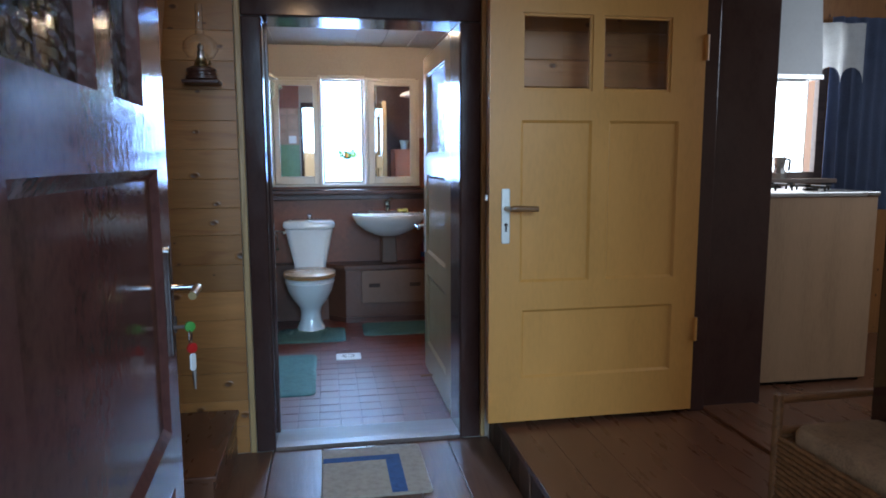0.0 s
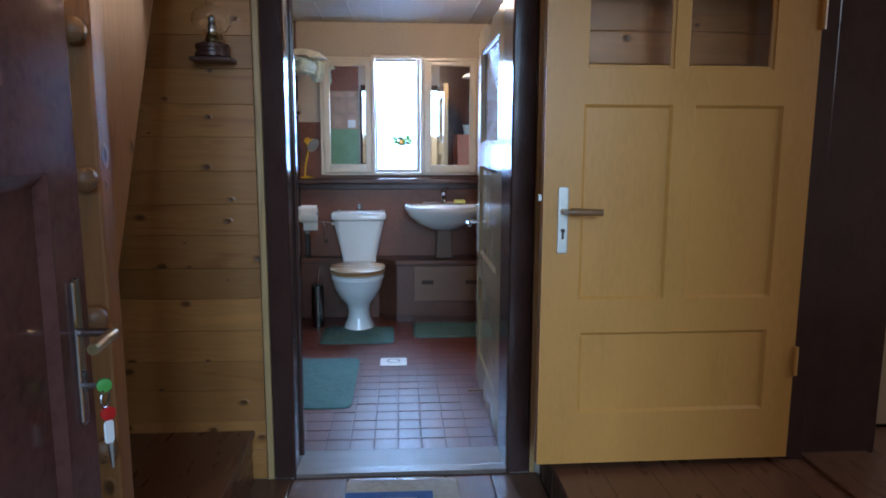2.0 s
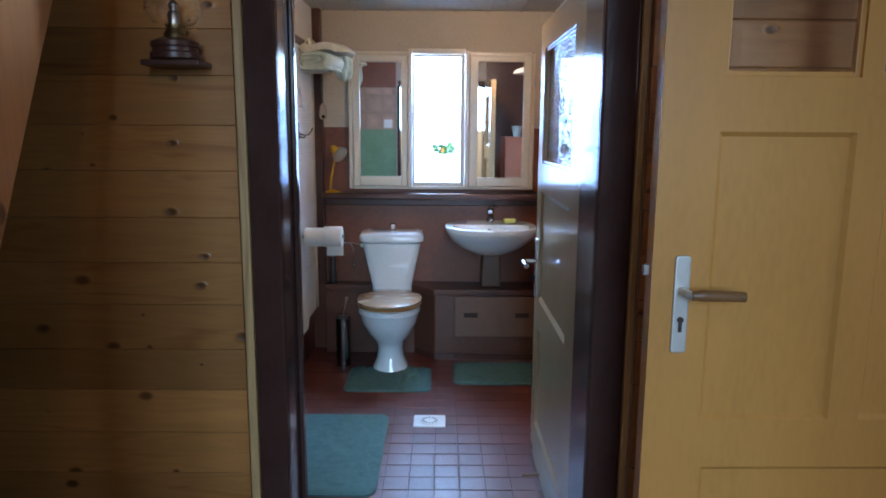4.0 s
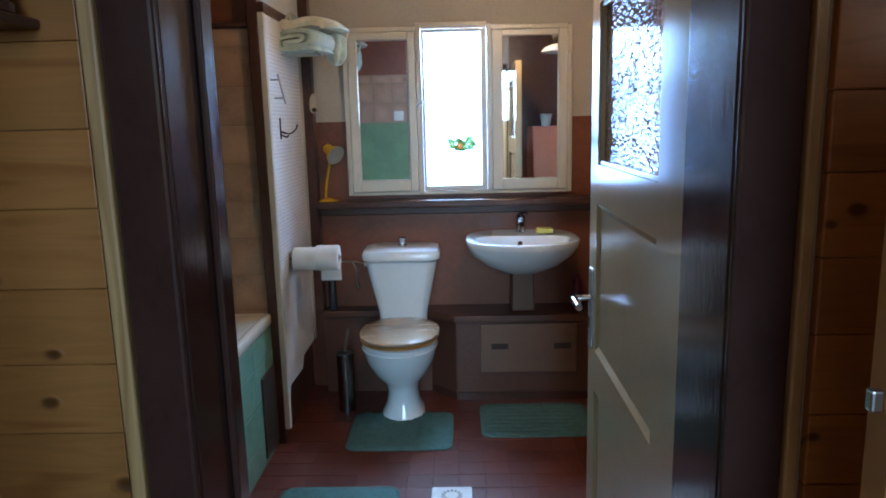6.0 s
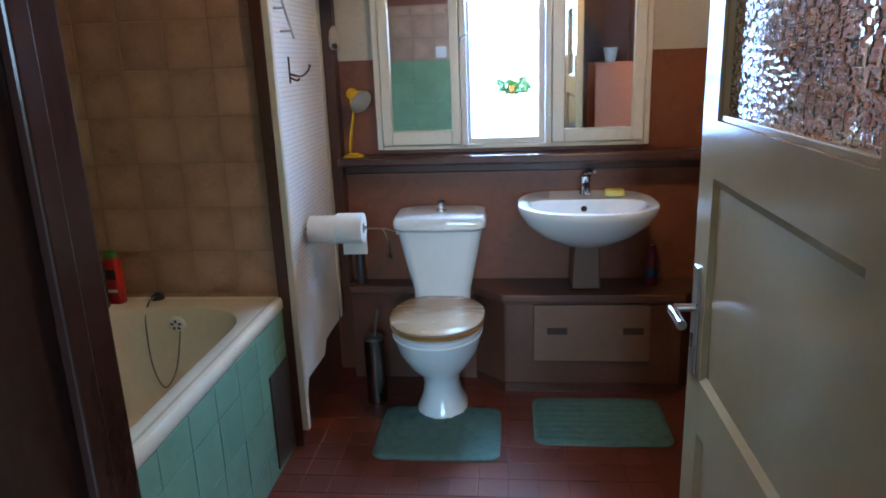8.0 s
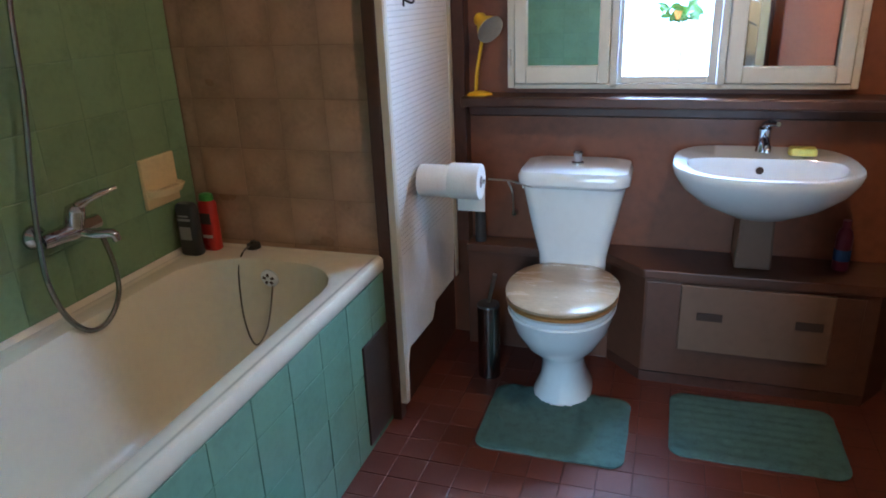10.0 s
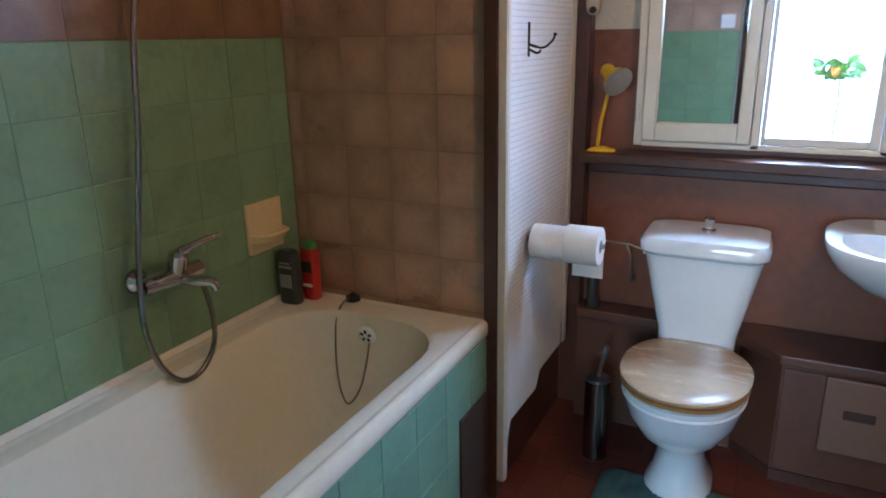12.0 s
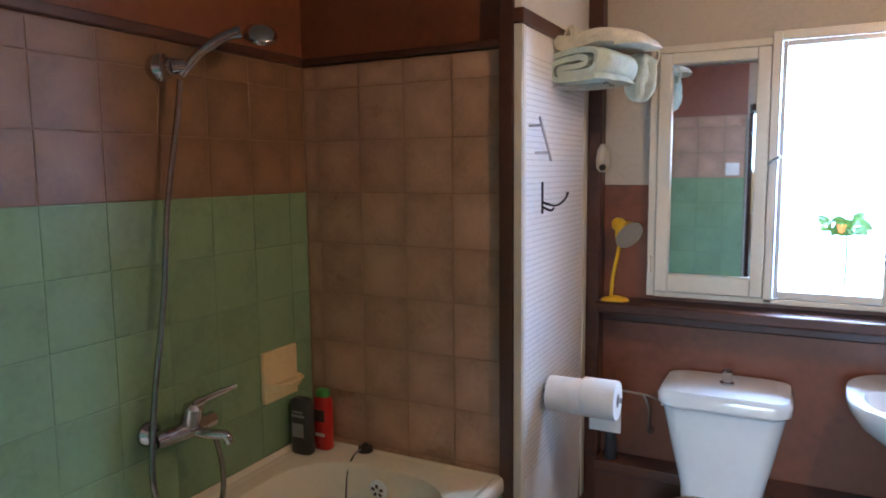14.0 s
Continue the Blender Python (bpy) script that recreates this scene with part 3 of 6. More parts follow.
def tile_mesh(w, h, axis, material):
    """One glazed tile: w along the wall, h up, 7 mm thick with a soft edge; it faces +x (0) or -y (1) or +y (2)."""
    key = (round(w, 3), round(h, 3), axis, material.name)
    if key not in TILE:
        e, t = 0.0018, 0.008
        loops = [[(0, 0, 0), (w, 0, 0), (w, h, 0), (0, h, 0)], [(0, 0, t - e / 2), (w, 0, t - e / 2), (w, h, t - e / 2), (0, h, t - e / 2)], [(e, e, t), (w - e, e, t), (w - e, h - e, t), (e, h - e, t)]]
        turn = {0: Matrix(((0, 0, 1), (1, 0, 0), (0, 1, 0))), 1: Matrix(((1, 0, 0), (0, 0, -1), (0, 1, 0))), 2: Matrix(((1, 0, 0), (0, 0, 1), (0, 1, 0)))}[axis].to_4x4()
        TILE[key] = finish("tile", moved(rings(loops, caps=(False, True)), turn), material)
    return TILE[key]


def tiled(field, us, vs, axis, depth, pick, skip=None):
    """Tiles between the joint lines us (along the wall) and vs (up)."""
    for u0, u1 in zip(us, us[1:]):
        for v0, v1 in zip(vs, vs[1:]):
            if skip and skip(u0, u1, v0, v1):
                continue
            ob = new("tile", tile_mesh(u1 - u0 - G, v1 - v0 - G, axis, pick((u0 + u1) / 2, (v0 + v1) / 2)))
            ob.parent = field
            wob = random.uniform(-0.0006, 0.0006)
            ob.location = (depth + wob, u0, v0) if axis == 0 else (u0, depth + (wob if axis == 2 else -wob), v0)


ROWS_UP = [0.598, 0.621, 0.780, 0.939, 1.098, 1.257, 1.416, 1.575, 1.734, 1.806]
COLS_L = [2.88, 2.912] + [round(4.331 - P * k, 3) for k in range(8, -1, -1)] + [4.490, 4.572]
COLS_E = [-1.276, -1.228, -1.069, -0.912, -0.754, -0.606]
f = setting("tile_field_side", box(X0 - 0.012, X0 - 0.0012, 2.875, 4.579, 0.55, 1.416), M["green_grout"], "green and tan tiled wall beside the bath", "tiles")
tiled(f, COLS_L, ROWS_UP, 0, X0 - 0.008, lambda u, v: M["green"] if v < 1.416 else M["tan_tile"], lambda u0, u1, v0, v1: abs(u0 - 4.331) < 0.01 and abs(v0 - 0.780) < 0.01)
setting("tile_bed_upper", box(X0 - 0.012, X0 - 0.0012, 2.875, 4.579, 1.4162, 1.806), M["grout"], "brown grout between the tan tiles", "tiles")
f = setting("tile_field_end", box(X0 - 0.001, -0.6045, 4.5732, 4.586, 0.55, 1.806), M["grout"], "mottled brown tiled wall at the bath end", "tiles")
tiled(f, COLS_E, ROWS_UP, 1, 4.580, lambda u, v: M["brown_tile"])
f = setting("tile_field_door_wall", box(X0, -0.192, YD + 0.010, YD + 0.0188, 0.02, 1.806), M["green_grout"], "green and brown tiles on the door wall", "tiles")
tiled(f, [-1.27 + P * k for k in range(7)] + [-0.194], ROWS_UP, 2, YD + 0.013, lambda u, v: M["green"] if v < 1.416 else M["brown_tile"])
setting("tile_cap_side", box(X0 - 0.012, X0 + 0.012, 2.89, 4.57, 1.808, 1.835, 0.004), M["brown_trim"], "dark moulding above the tiles", "trim")
setting("tile_cap_end", box(X0 + 0.013, -0.604, 4.555, 4.586, 1.808, 1.828, 0.004), M["brown_trim"], "dark moulding above the end tiles", "trim")
setting("post_bath_end", box(-0.604, -0.562, 4.552, 4.60, 0.0, 2.12, 0.004), M["brown_trim"], "dark brown post at the bath end", "post")

# ---------------------------------------------------------------- hall shell
setting("jamb_sill", prism([(2.66, 0.0), (2.655, 0.033), (2.70, 0.036), (2.88, 0.022), (2.89, 0.0)], 0, -0.167, 0.636), M["sill"], "worn greyish wooden sill in the bathroom doorway", "sill")
fr = tagged(new("door_frame_bathroom"), "dark brown glossy wooden door frame", "door frame", kind="structure")
part("jamb", box(-0.245, -0.167, 2.650, 2.668, HALL, 1.82, 0.006), M["dark"], fr)
part("jamb", box(-0.178, -0.167, 2.67, 2.885, HALL, 1.82, 0.003), M["dark"], fr)
part("jamb", box(0.636, 0.725, 2.650, 2.668, HALL, 1.82, 0.006), M["dark"], fr)
part("jamb", box(0.636, 0.650, 2.67, 2.885, HALL, 1.82, 0.003), M["dark"], fr)
part("lintel", box(-0.245, 0.725, 2.648, 2.668, 1.822, 2.02, 0.006), M["dark"], fr)
part("lintel", box(-0.167, 0.636, 2.67, 2.885, 1.822, 1.87, 0.003), M["dark"], fr)
part("stop", box(-0.167, -0.155, 2.80, 2.83, HALL + 0.02, 1.82, 0.003), M["dark"], fr)
part("cover_strip", box(0.727, 0.747, 2.645, 2.667, HALL, 2.1, 0.004), M["pine_trim"], fr, "pale pine cover strip")
part("cover_strip", box(-0.270, -0.247, 2.645, 2.667, HALL, 2.1, 0.004), M["pine_trim"], fr, "pale pine cover strip")

f = setting("wall_pine", box(-2.04, -0.272, 2.663, 2.667, HALL, 2.2), M["plaster"], "pine-clad hall wall", "wall")
z, k = HALL + 0.002, 0
while z < 2.1:
    h = (0.118, 0.112, 0.120, 0.110, 0.116)[k % 5]
    bm = box(-2.04, -0.273, 2.650, 2.662, z, z + h, 0.0016, 2)
    ob = part("pine_board", bm, M["pine"], f)
    z, k = z + h + 0.0007, k + 1

# hall floor: planks along the way in
f = setting("floor_hall", box(-2.04, 0.77, 0.52, 2.655, -0.03, 0.0), M["floor_grout"], "brown varnished plank floor of the hall", "floor")
edges = [-2.04, -1.86, -1.66, -1.45, -1.25, -1.05, -0.86, -0.66, -0.53, -0.35, -0.180, 0.03, 0.215, 0.40, 0.575, 0.762]
for a, b_ in zip(edges, edges[1:]):
    part("plank", box(a + 0.0015, b_ - 0.0015, 0.62, 2.65, -0.005, HALL + random.uniform(-0.001, 0.001), 0.003), M["plank"], f)

# raised floor with its low stone side
f = setting("platform", box(0.785, 1.70, 0.525, 2.66, -0.01, 0.142), M["plaster"], "raised brown boarded floor along the hall", "platform")
edges = [0.760, 0.92, 1.09, 1.26, 1.43, 1.57, 1.702]
for a, b_ in zip(edges, edges[1:]):
    part("plank", box(a + 0.0004, b_ - 0.0004, 0.53, 2.655, 0.143, STEP, 0.0015), M["hall_step"], f)
y = 0.53
while y < 2.6:
    w = random.uniform(0.10, 0.15)
    y2 = min(y + w, 2.655)
    part("brick", box(0.766 + random.uniform(0, 0.004), 0.784, y + 0.004, y2 - 0.004, -0.004, 0.141, 0.006), M["stone"], f)
    y = y2

# wall beside the yellow door and the kitchen doorway in the wall across
f = setting("wall_hall_niche", box(0.750, 1.70, 2.655, 2.667, STEP, 2.2), M["plaster"], "pine-clad wall behind the yellow door", "wall")
z, k = STEP + 0.002, 0
while z < 2.05:
    h = (0.112, 0.118, 0.110, 0.120)[k % 4]
    part("pine_board", box(0.751, 1.70, 2.634, 2.654, z, z + h, 0.003, 2), M["pine_niche"], f)
    z, k = z + h + 0.0007, k + 1
fr = tagged(new("door_frame_kitchen"), "wide dark brown glossy door frame to the kitchen", "door frame", kind="structure")
part("jamb", box(1.665, 1.95, 2.43, 2.56, STEP, 2.05, 0.006), M["dark"], fr)
part("jamb", box(1.665, 1.87, 1.42, 1.50, STEP, 2.05, 0.006), M["dark"], fr)
part("jamb", box(1.588, 1.664, 2.40, 2.638, STEP, 2.21, 0.006), M["dark"], fr)
part("lintel", box(1.665, 1.87, 1.50, 2.43, 1.98, 2.05, 0.006), M["dark"], fr)
part("threshold", box(1.665, 1.92, 1.50, 2.43, STEP - 0.01, STEP + 0.012, 0.004), M["hall_step"], fr)
bm = box(1.704, 1.87, 0.52, 1.42, 0.0, 2.22)
box(1.704, 1.87, 1.42, 2.64, 2.05, 2.22, bm=bm)
box(1.704, 1.87, 2.561, 2.66, 0.0, 2.22, bm=bm)
setting("wall_hall_east", bm, M["pine_post"], "wooden wall with the kitchen doorway", "wall")
# kitchen shell
setting("floor_kitchen", box(1.87, 4.1, 0.52, 3.6, 0.10, STEP), M["hall_step"], "brown varnished kitchen floor", "floor")
bm = box(1.90, 2.10, 3.45, 3.6, 0, 2.3)
box(2.10, 2.98, 3.45, 3.6, 0, 1.14, bm=bm)
box(2.10, 2.98, 3.45, 3.6, 1.95, 2.3, bm=bm)
box(2.98, 4.1, 3.45, 3.6, 0, 2.3, bm=bm)
setting("wall_kitchen_north", bm, M["pine_post"], "brown kitchen wall with a window", "wall")
setting("wall_kitchen_east", box(3.95, 4.1, 0.52, 3.45, 0, 2.3), M["plaster"], "kitchen side wall", "wall")
setting("wall_kitchen_west", box(1.74, 1.90, 2.875, 3.6, 0, 2.3), M["plaster"], "kitchen wall end", "wall")
setting("ceiling_kitchen", box(1.74, 4.1, YD, 3.6, 2.22, 2.34), M["ceil"], "beige kitchen ceiling", "ceiling")
setting("backdrop", box(1.7, 3.5, 4.3, 4.32, 0.6, 2.7), glow("bright_yard", [(0.35, (0.75, 0.92, 1.0)), (0.6, (1, 1, 1))], 7, 1.2), "overexposed yard outside the kitchen", "backdrop")
w = tagged(new("window_2"), "small kitchen window with a dark wooden frame", "window", kind="structure")
bm = box(2.10, 2.14, 3.44, 3.48, 1.14, 1.95, 0.003)
box(2.93, 2.98, 3.44, 3.48, 1.14, 1.95, 0.003, bm=bm)
box(2.14, 2.93, 3.44, 3.48, 1.14, 1.175, 0.003, bm=bm)
box(2.14, 2.93, 3.44, 3.48, 1.90, 1.95, 0.003, bm=bm)
part("window_frame", bm, M["sill"], w)
part("window_sill", box(2.05, 3.0, 3.33, 3.45, 1.11, 1.138, 0.005), M["sill"], w)

# ---------------------------------------------------------------- doors
def moulding(parent, x0, x1, z0, z1, y, material, d=0.012, w=0.02):
    """A sunk panel's four sloping mouldings and its field, on a face at y that looks towards -y."""
    o, i = [(x0, z0), (x1, z0), (x1, z1), (x0, z1)], [(x0 + w, z0 + w), (x1 - w, z0 + w), (x1 - w, z1 - w), (x0 + w, z1 - w)]
    bm = rings([[(a, y, b) for a, b in o], [(a, y + d, b) for a, b in i]], caps=(False, True))
    return part("panel", bm, material, parent)


def leaf(name, label, width, height, material, panels, panes, pane_mat, thick=0.042, kind="structure", sunk=0.012, slope=0.02):
    """A panelled door leaf; its face looks towards -y, hinge side at x = width. Stiles and rails are cut round panels and panes."""
    d = tagged(new(name), label, "door", kind=kind)
    holes = panels + panes
    xs = sorted({0, width, *[h[0] for h in holes], *[h[1] for h in holes]})
    zs = sorted({0, height, *[h[2] for h in holes], *[h[3] for h in holes]})
    bm = bmesh.new()
    for x0, x1 in zip(xs, xs[1:]):
        for z0, z1 in zip(zs, zs[1:]):
            cx, cz = (x0 + x1) / 2, (z0 + z1) / 2
            if not any(h[0] < cx < h[1] and h[2] < cz < h[3] for h in holes):
                box(x0, x1, 0, thick, z0, z1, bm=bm)
    part("frame", bm, material, d)
    for x0, x1, z0, z1 in panels:
        moulding(d, x0, x1, z0, z1, 0.0, material, sunk, slope)
        moved_panel = moulding(d, x0, x1, z0, z1, 0.0, material, sunk, slope)
        moved_panel.matrix_local = Matrix.Translation((0, thick, 0)) @ Matrix.Scale(-1, 4, (0, 1, 0))
    for x0, x1, z0, z1 in panes:
        p = part("pane", box(x0 - 0.003, x1 + 0.003, thick * 0.5 - 0.002, thick * 0.5 + 0.002, z0 - 0.003, z1 + 0.003), pane_mat, d)
        p.visible_shadow = False
        bm = box(x0, x0 + 0.012, 0.006, 0.018, z0, z1, 0.002)
        box(x1 - 0.012, x1, 0.006, 0.018, z0, z1, 0.002, bm=bm)
        box(x0 + 0.012, x1 - 0.012, 0.006, 0.018, z0, z0 + 0.012, 0.002, bm=bm)
        box(x0 + 0.012, x1 - 0.012, 0.006, 0.018, z1 - 0.012, z1, 0.002, bm=bm)
        part("glazing_bead", bm, material, d)
    return d


def lever(parent, x, z, y, length, material, plate_mat, plate=(0.017, 0.108), sign=1, hole=True, name="door_handle", drop=0.0, fat=1.0):
    """A lever on its long plate; the face looks towards -y and the lever points along sign * x."""
    bm = hull_box(-plate[0], plate[0], -plate[1], plate[1], 0, 0.006, 0.008)
    moved(bm, Matrix.Translation((x, y, z - drop)) @ pose(0, 0, 0, 90, 0, 0))
    h = part(name, bm, plate_mat, parent, "long metal door plate with its lever")
    bm = tube([(x, y - 0.004, z), (x, y - 0.045, z), (x + sign * 0.012, y - 0.055, z)], 0.009 * fat, 12)
    part("neck", bm, plate_mat, h, smooth=True)
    bm = tube([(x + sign * 0.004, y - 0.055, z), (x + sign * 0.03, y - 0.056, z + 0.001), (x + sign * length, y - 0.055, z - 0.002)], [0.010 * fat, 0.012 * fat, 0.011 * fat], 12, smooth_path=4)
    part("lever", bm, material, h, smooth=True)
    if hole:
        bm = lathe([(0.007, 0), (0.007, 0.004)], 14, Matrix.Translation((x, y - 0.006, z - 0.065)) @ pose(0, 0, 0, 90))
        box(x - 0.0035, x + 0.0035, y - 0.0098, y - 0.006, z - 0.092, z - 0.065, bm=bm)
        part("keyhole", bm, M["hatch_slot"], h)
    return h


# yellow door, slightly ajar towards the hall
d = leaf("door_2", "cream-yellow panelled wooden door with two small glass panes", 0.890, 1.73, M["yellow"],
         [(0.125, 0.415, 0.575, 1.21), (0.485, 0.785, 0.575, 1.21), (0.135, 0.785, 0.180, 0.462)],
         [(0.125, 0.412, 1.322, 1.612), (0.450, 0.742, 1.322, 1.612)], M["glass"], sunk=0.009, slope=0.010)
lever(d, 0.065, 0.872, -0.001, 0.115, M["handle_wood"], M["alu"], drop=0.032)
part("latch", box(-0.014, 0.0, 0.014, 0.028, 0.90, 0.925, 0.003), M["steel"], d)
for z in (0.35, 1.50):
    part("hinge", lathe([(0.009, z - 0.05), (0.009, z + 0.05)], 12, Matrix.Translation((0.892, -0.004, 0))), M["yellow"], d)
d.matrix_world = pose(0.694, 2.360, 0.195, 0, 0, 0.8)

# bathroom door, open into the bathroom
d = leaf("door_1", "cream panelled bathroom door with a hammered glass pane, standing open", 0.90, 1.80, M["door_cream"],
         [(0.10, 0.715, 0.70, 1.145), (0.10, 0.715, 0.16, 0.575)], [(0.10, 0.715, 1.258, 1.70)], M["frosted"], sunk=0.009, slope=0.018)
lever(d, 0.045, 0.850, -0.001, 0.10, M["chrome"], M["steel"], plate=(0.02, 0.125), drop=0.03)
h = lever(d, 0.045, 0.850, 0.0, 0.10, M["chrome"], M["steel"], plate=(0.02, 0.125), drop=0.03)
h.matrix_local = Matrix.Translation((0, 0.043, 0)) @ Matrix.Scale(-1, 4, (0, 1, 0))
part("door_stop", tube([(0.30, -0.002, 0.03), (0.30, -0.07, 0.026)], 0.006), M["handle_wood"], d)
d.matrix_world = pose(0.641, 3.772, 0.022, 0, 0, -90)

# house door, swung in against the stairs
d = leaf("door_3", "dark brown glossy house door with ribbed glass, standing open", 0.92, 2.0, M["house_door"],
         [(0.098, 0.805, 0.70, 1.222), (0.098, 0.805, 0.14, 0.59)],
         [(0.19, 0.40, 1.330, 1.86), (0.48, 0.805, 1.330, 1.86)], glass("ribbed_glass", 0.12, 45, (0.20, 0.22, 0.16), 0.9), thick=0.05)
h = lever(d, 0.048, 0.985, 0.0, 0.085, M["brass"], M["chrome"], plate=(0.013, 0.112), drop=0.03, fat=0.72)
h.matrix_local = Matrix.Translation((0, 0.051, 0)) @ Matrix.Scale(-1, 4, (0, 1, 0))
d.matrix_world = pose(-0.298, 1.230, 0.02, 0, 0, -87.5)

# bunch of keys in the lock of the house door
k = thing("key_ring", "bunch of keys with red and green caps hanging from the lock", "keys")
kx, ky, kz = -0.245, 1.180, 0.925
part("key", tube([(kx - 0.02, ky, kz), (kx + 0.03, ky, kz)], 0.004, 8), M["steel"], k)
part("key_cap", moved(lathe([(0.004, -0.004), (0.0105, -0.003), (0.0105, 0.003), (0.004, 0.004)], 16), pose(kx + 0.036, ky, kz, 90, 0, 30)), M["green_plastic"], k, "green plastic key cap")
ringpts = [(kx + 0.036, ky + 0.014 * math.sin(a), kz - 0.02 + 0.014 * math.cos(a)) for a in (2 * math.pi * i / 14 for i in range(15))]
part("ring", tube(ringpts, 0.0016, 6), M["steel"], k)
part("key_cap", moved(lathe([(0.004, -0.004), (0.011, -0.003), (0.011, 0.003), (0.004, 0.004)], 16), pose(kx + 0.038, ky + 0.002, kz - 0.045, 90, 0, 50)), M["red_plastic"], k, "red plastic key cap")
part("tag", moved(hull_box(-0.008, 0.008, -0.018, 0.018, 0, 0.003, 0.006), pose(kx + 0.038, ky, kz - 0.073, 90, 0, 60)), M["paper"], k, "pale plastic tag")
part("key", tube([(kx + 0.04, ky, kz - 0.09), (kx + 0.041, ky, kz - 0.13)], [0.005, 0.0025], 6), M["steel"], k)

# ---------------------------------------------------------------- hall things
def stair():
    s = thing("loft_stair", "steep varnished pine loft stair with round wooden pegs", "stairs", at=(0, 0, 0))
    dy, dz = 0.463, 0.886
    top = 2.2
    def far(z):
        return 1.73 + (z - 0.78) * dy / dz
    poly = [(1.575, HALL), (1.715, HALL), (far(0.78), 0.78), (far(top), top), (far(top) - 0.38, top), (far(1.15) - 0.38, 1.15), (1.575, 1.10)]
    part("stringer", prism(poly, 0, -0.492, -0.442, 0.004), M["pine_post"], s)
    part("stringer", prism(poly, 0, -1.20, -1.15, 0.004), M["pine_post"], s)
    part("newel", box(-0.415, -0.338, 1.525, 1.584, HALL, 2.2, 0.006), M["pine_post"], s)
    for z in (0.405, 0.675, 0.945, 1.214, 1.484, 1.754):
        bm = lathe([(0.016, 0), (0.018, 0.012), (0.025, 0.02), (0.024, 0.034), (0.012, 0.043)], 18, pose(-0.361, 1.526, z, 90, 0, 6))
        part("peg", bm, M["handle_wood"], s, "turned brown wooden peg", smooth=True)
    for i in range(9):
        z = 0.25 + 0.225 * i
        y = far(z) - 0.30
        if y > 1.50:
            part("tread", box(-1.149, -0.493, y, y + 0.22, z, z + 0.03, 0.003), M["pine_post"], s)
    return s


stair()
b = thing("stair_plinth", "dark brown wooden plinth step beside the pine wall", "step")
part("top", box(-1.30, -0.313, 2.02, 2.648, 0.196, 0.216, 0.004), M["hall_step"], b)
part("riser", box(-1.29, -0.325, 2.03, 2.645, HALL, 0.195, 0.003), M["hall_step"], b)

# oil lamp on the pine wall
o = thing("oil_lamp", "small old oil lamp with glass chimney on the pine wall", "lamp")
lx, ly = -0.391, 2.597
part("bracket", box(lx - 0.068, lx + 0.068, ly - 0.045, 2.649, 1.548, 1.562, 0.003), M["brown_trim"], o)
part("font", lathe([(0.050, 1.562), (0.058, 1.566), (0.058, 1.578), (0.052, 1.582), (0.052, 1.590), (0.056, 1.594), (0.055, 1.604), (0.040, 1.611), (0.028, 1.614)], 24, Matrix.Translation((lx, ly, 0))), M["brown_trim"], o, "dark brown glazed oil font", smooth=True)
part("burner", lathe([(0.022, 1.61), (0.026, 1.622), (0.018, 1.636), (0.02, 1.645)], 20, Matrix.Translation((lx, ly, 0))), M["brass"], o, smooth=True)
shell = [(0.022, 1.640), (0.048, 1.648), (0.066, 1.676), (0.062, 1.704), (0.042, 1.724), (0.018, 1.734), (0.014, 1.75), (0.013, 1.845)]
globe = part("globe", lathe(shell + [(a - 0.002, b_ - 0.0005) for a, b_ in shell[::-1]], 32, Matrix.Translation((lx, ly, 0)), caps=(False, False)), M["glass"], o, "clear round glass globe", smooth=True)
globe.visible_shadow = False
part("wick_holder", lathe([(0.012, 1.644), (0.014, 1.668), (0.009, 1.676), (0.012, 1.69), (0.004, 1.70)], 16, Matrix.Translation((lx, ly, 0))), M["steel"], o, "silver wick holder", smooth=True)
part("knob", lathe([(0.006, 0), (0.009, 0.004), (0.006, 0.008)], 12, pose(lx + 0.03, ly - 0.01, 1.628, 0, 90, 0)), M["brass"], o)

# rug before the bathroom door
r = thing("door_rug", "beige cotton rug with a blue corner band on the plank floor", "rug")
part("fabric", hull_box(0.027, 0.440, 2.165, 2.60, HALL + 0.001, HALL + 0.012, 0.02), M["rug"], r)
bm = box(0.031, 0.345, 2.462, 2.502, HALL + 0.011, HALL + 0.0145, 0.001)
box(0.285, 0.345, 2.172, 2.462, HALL + 0.011, HALL + 0.0145, 0.001, bm=bm)
part("band", bm, M["rug_blue"], r, "woven blue band")

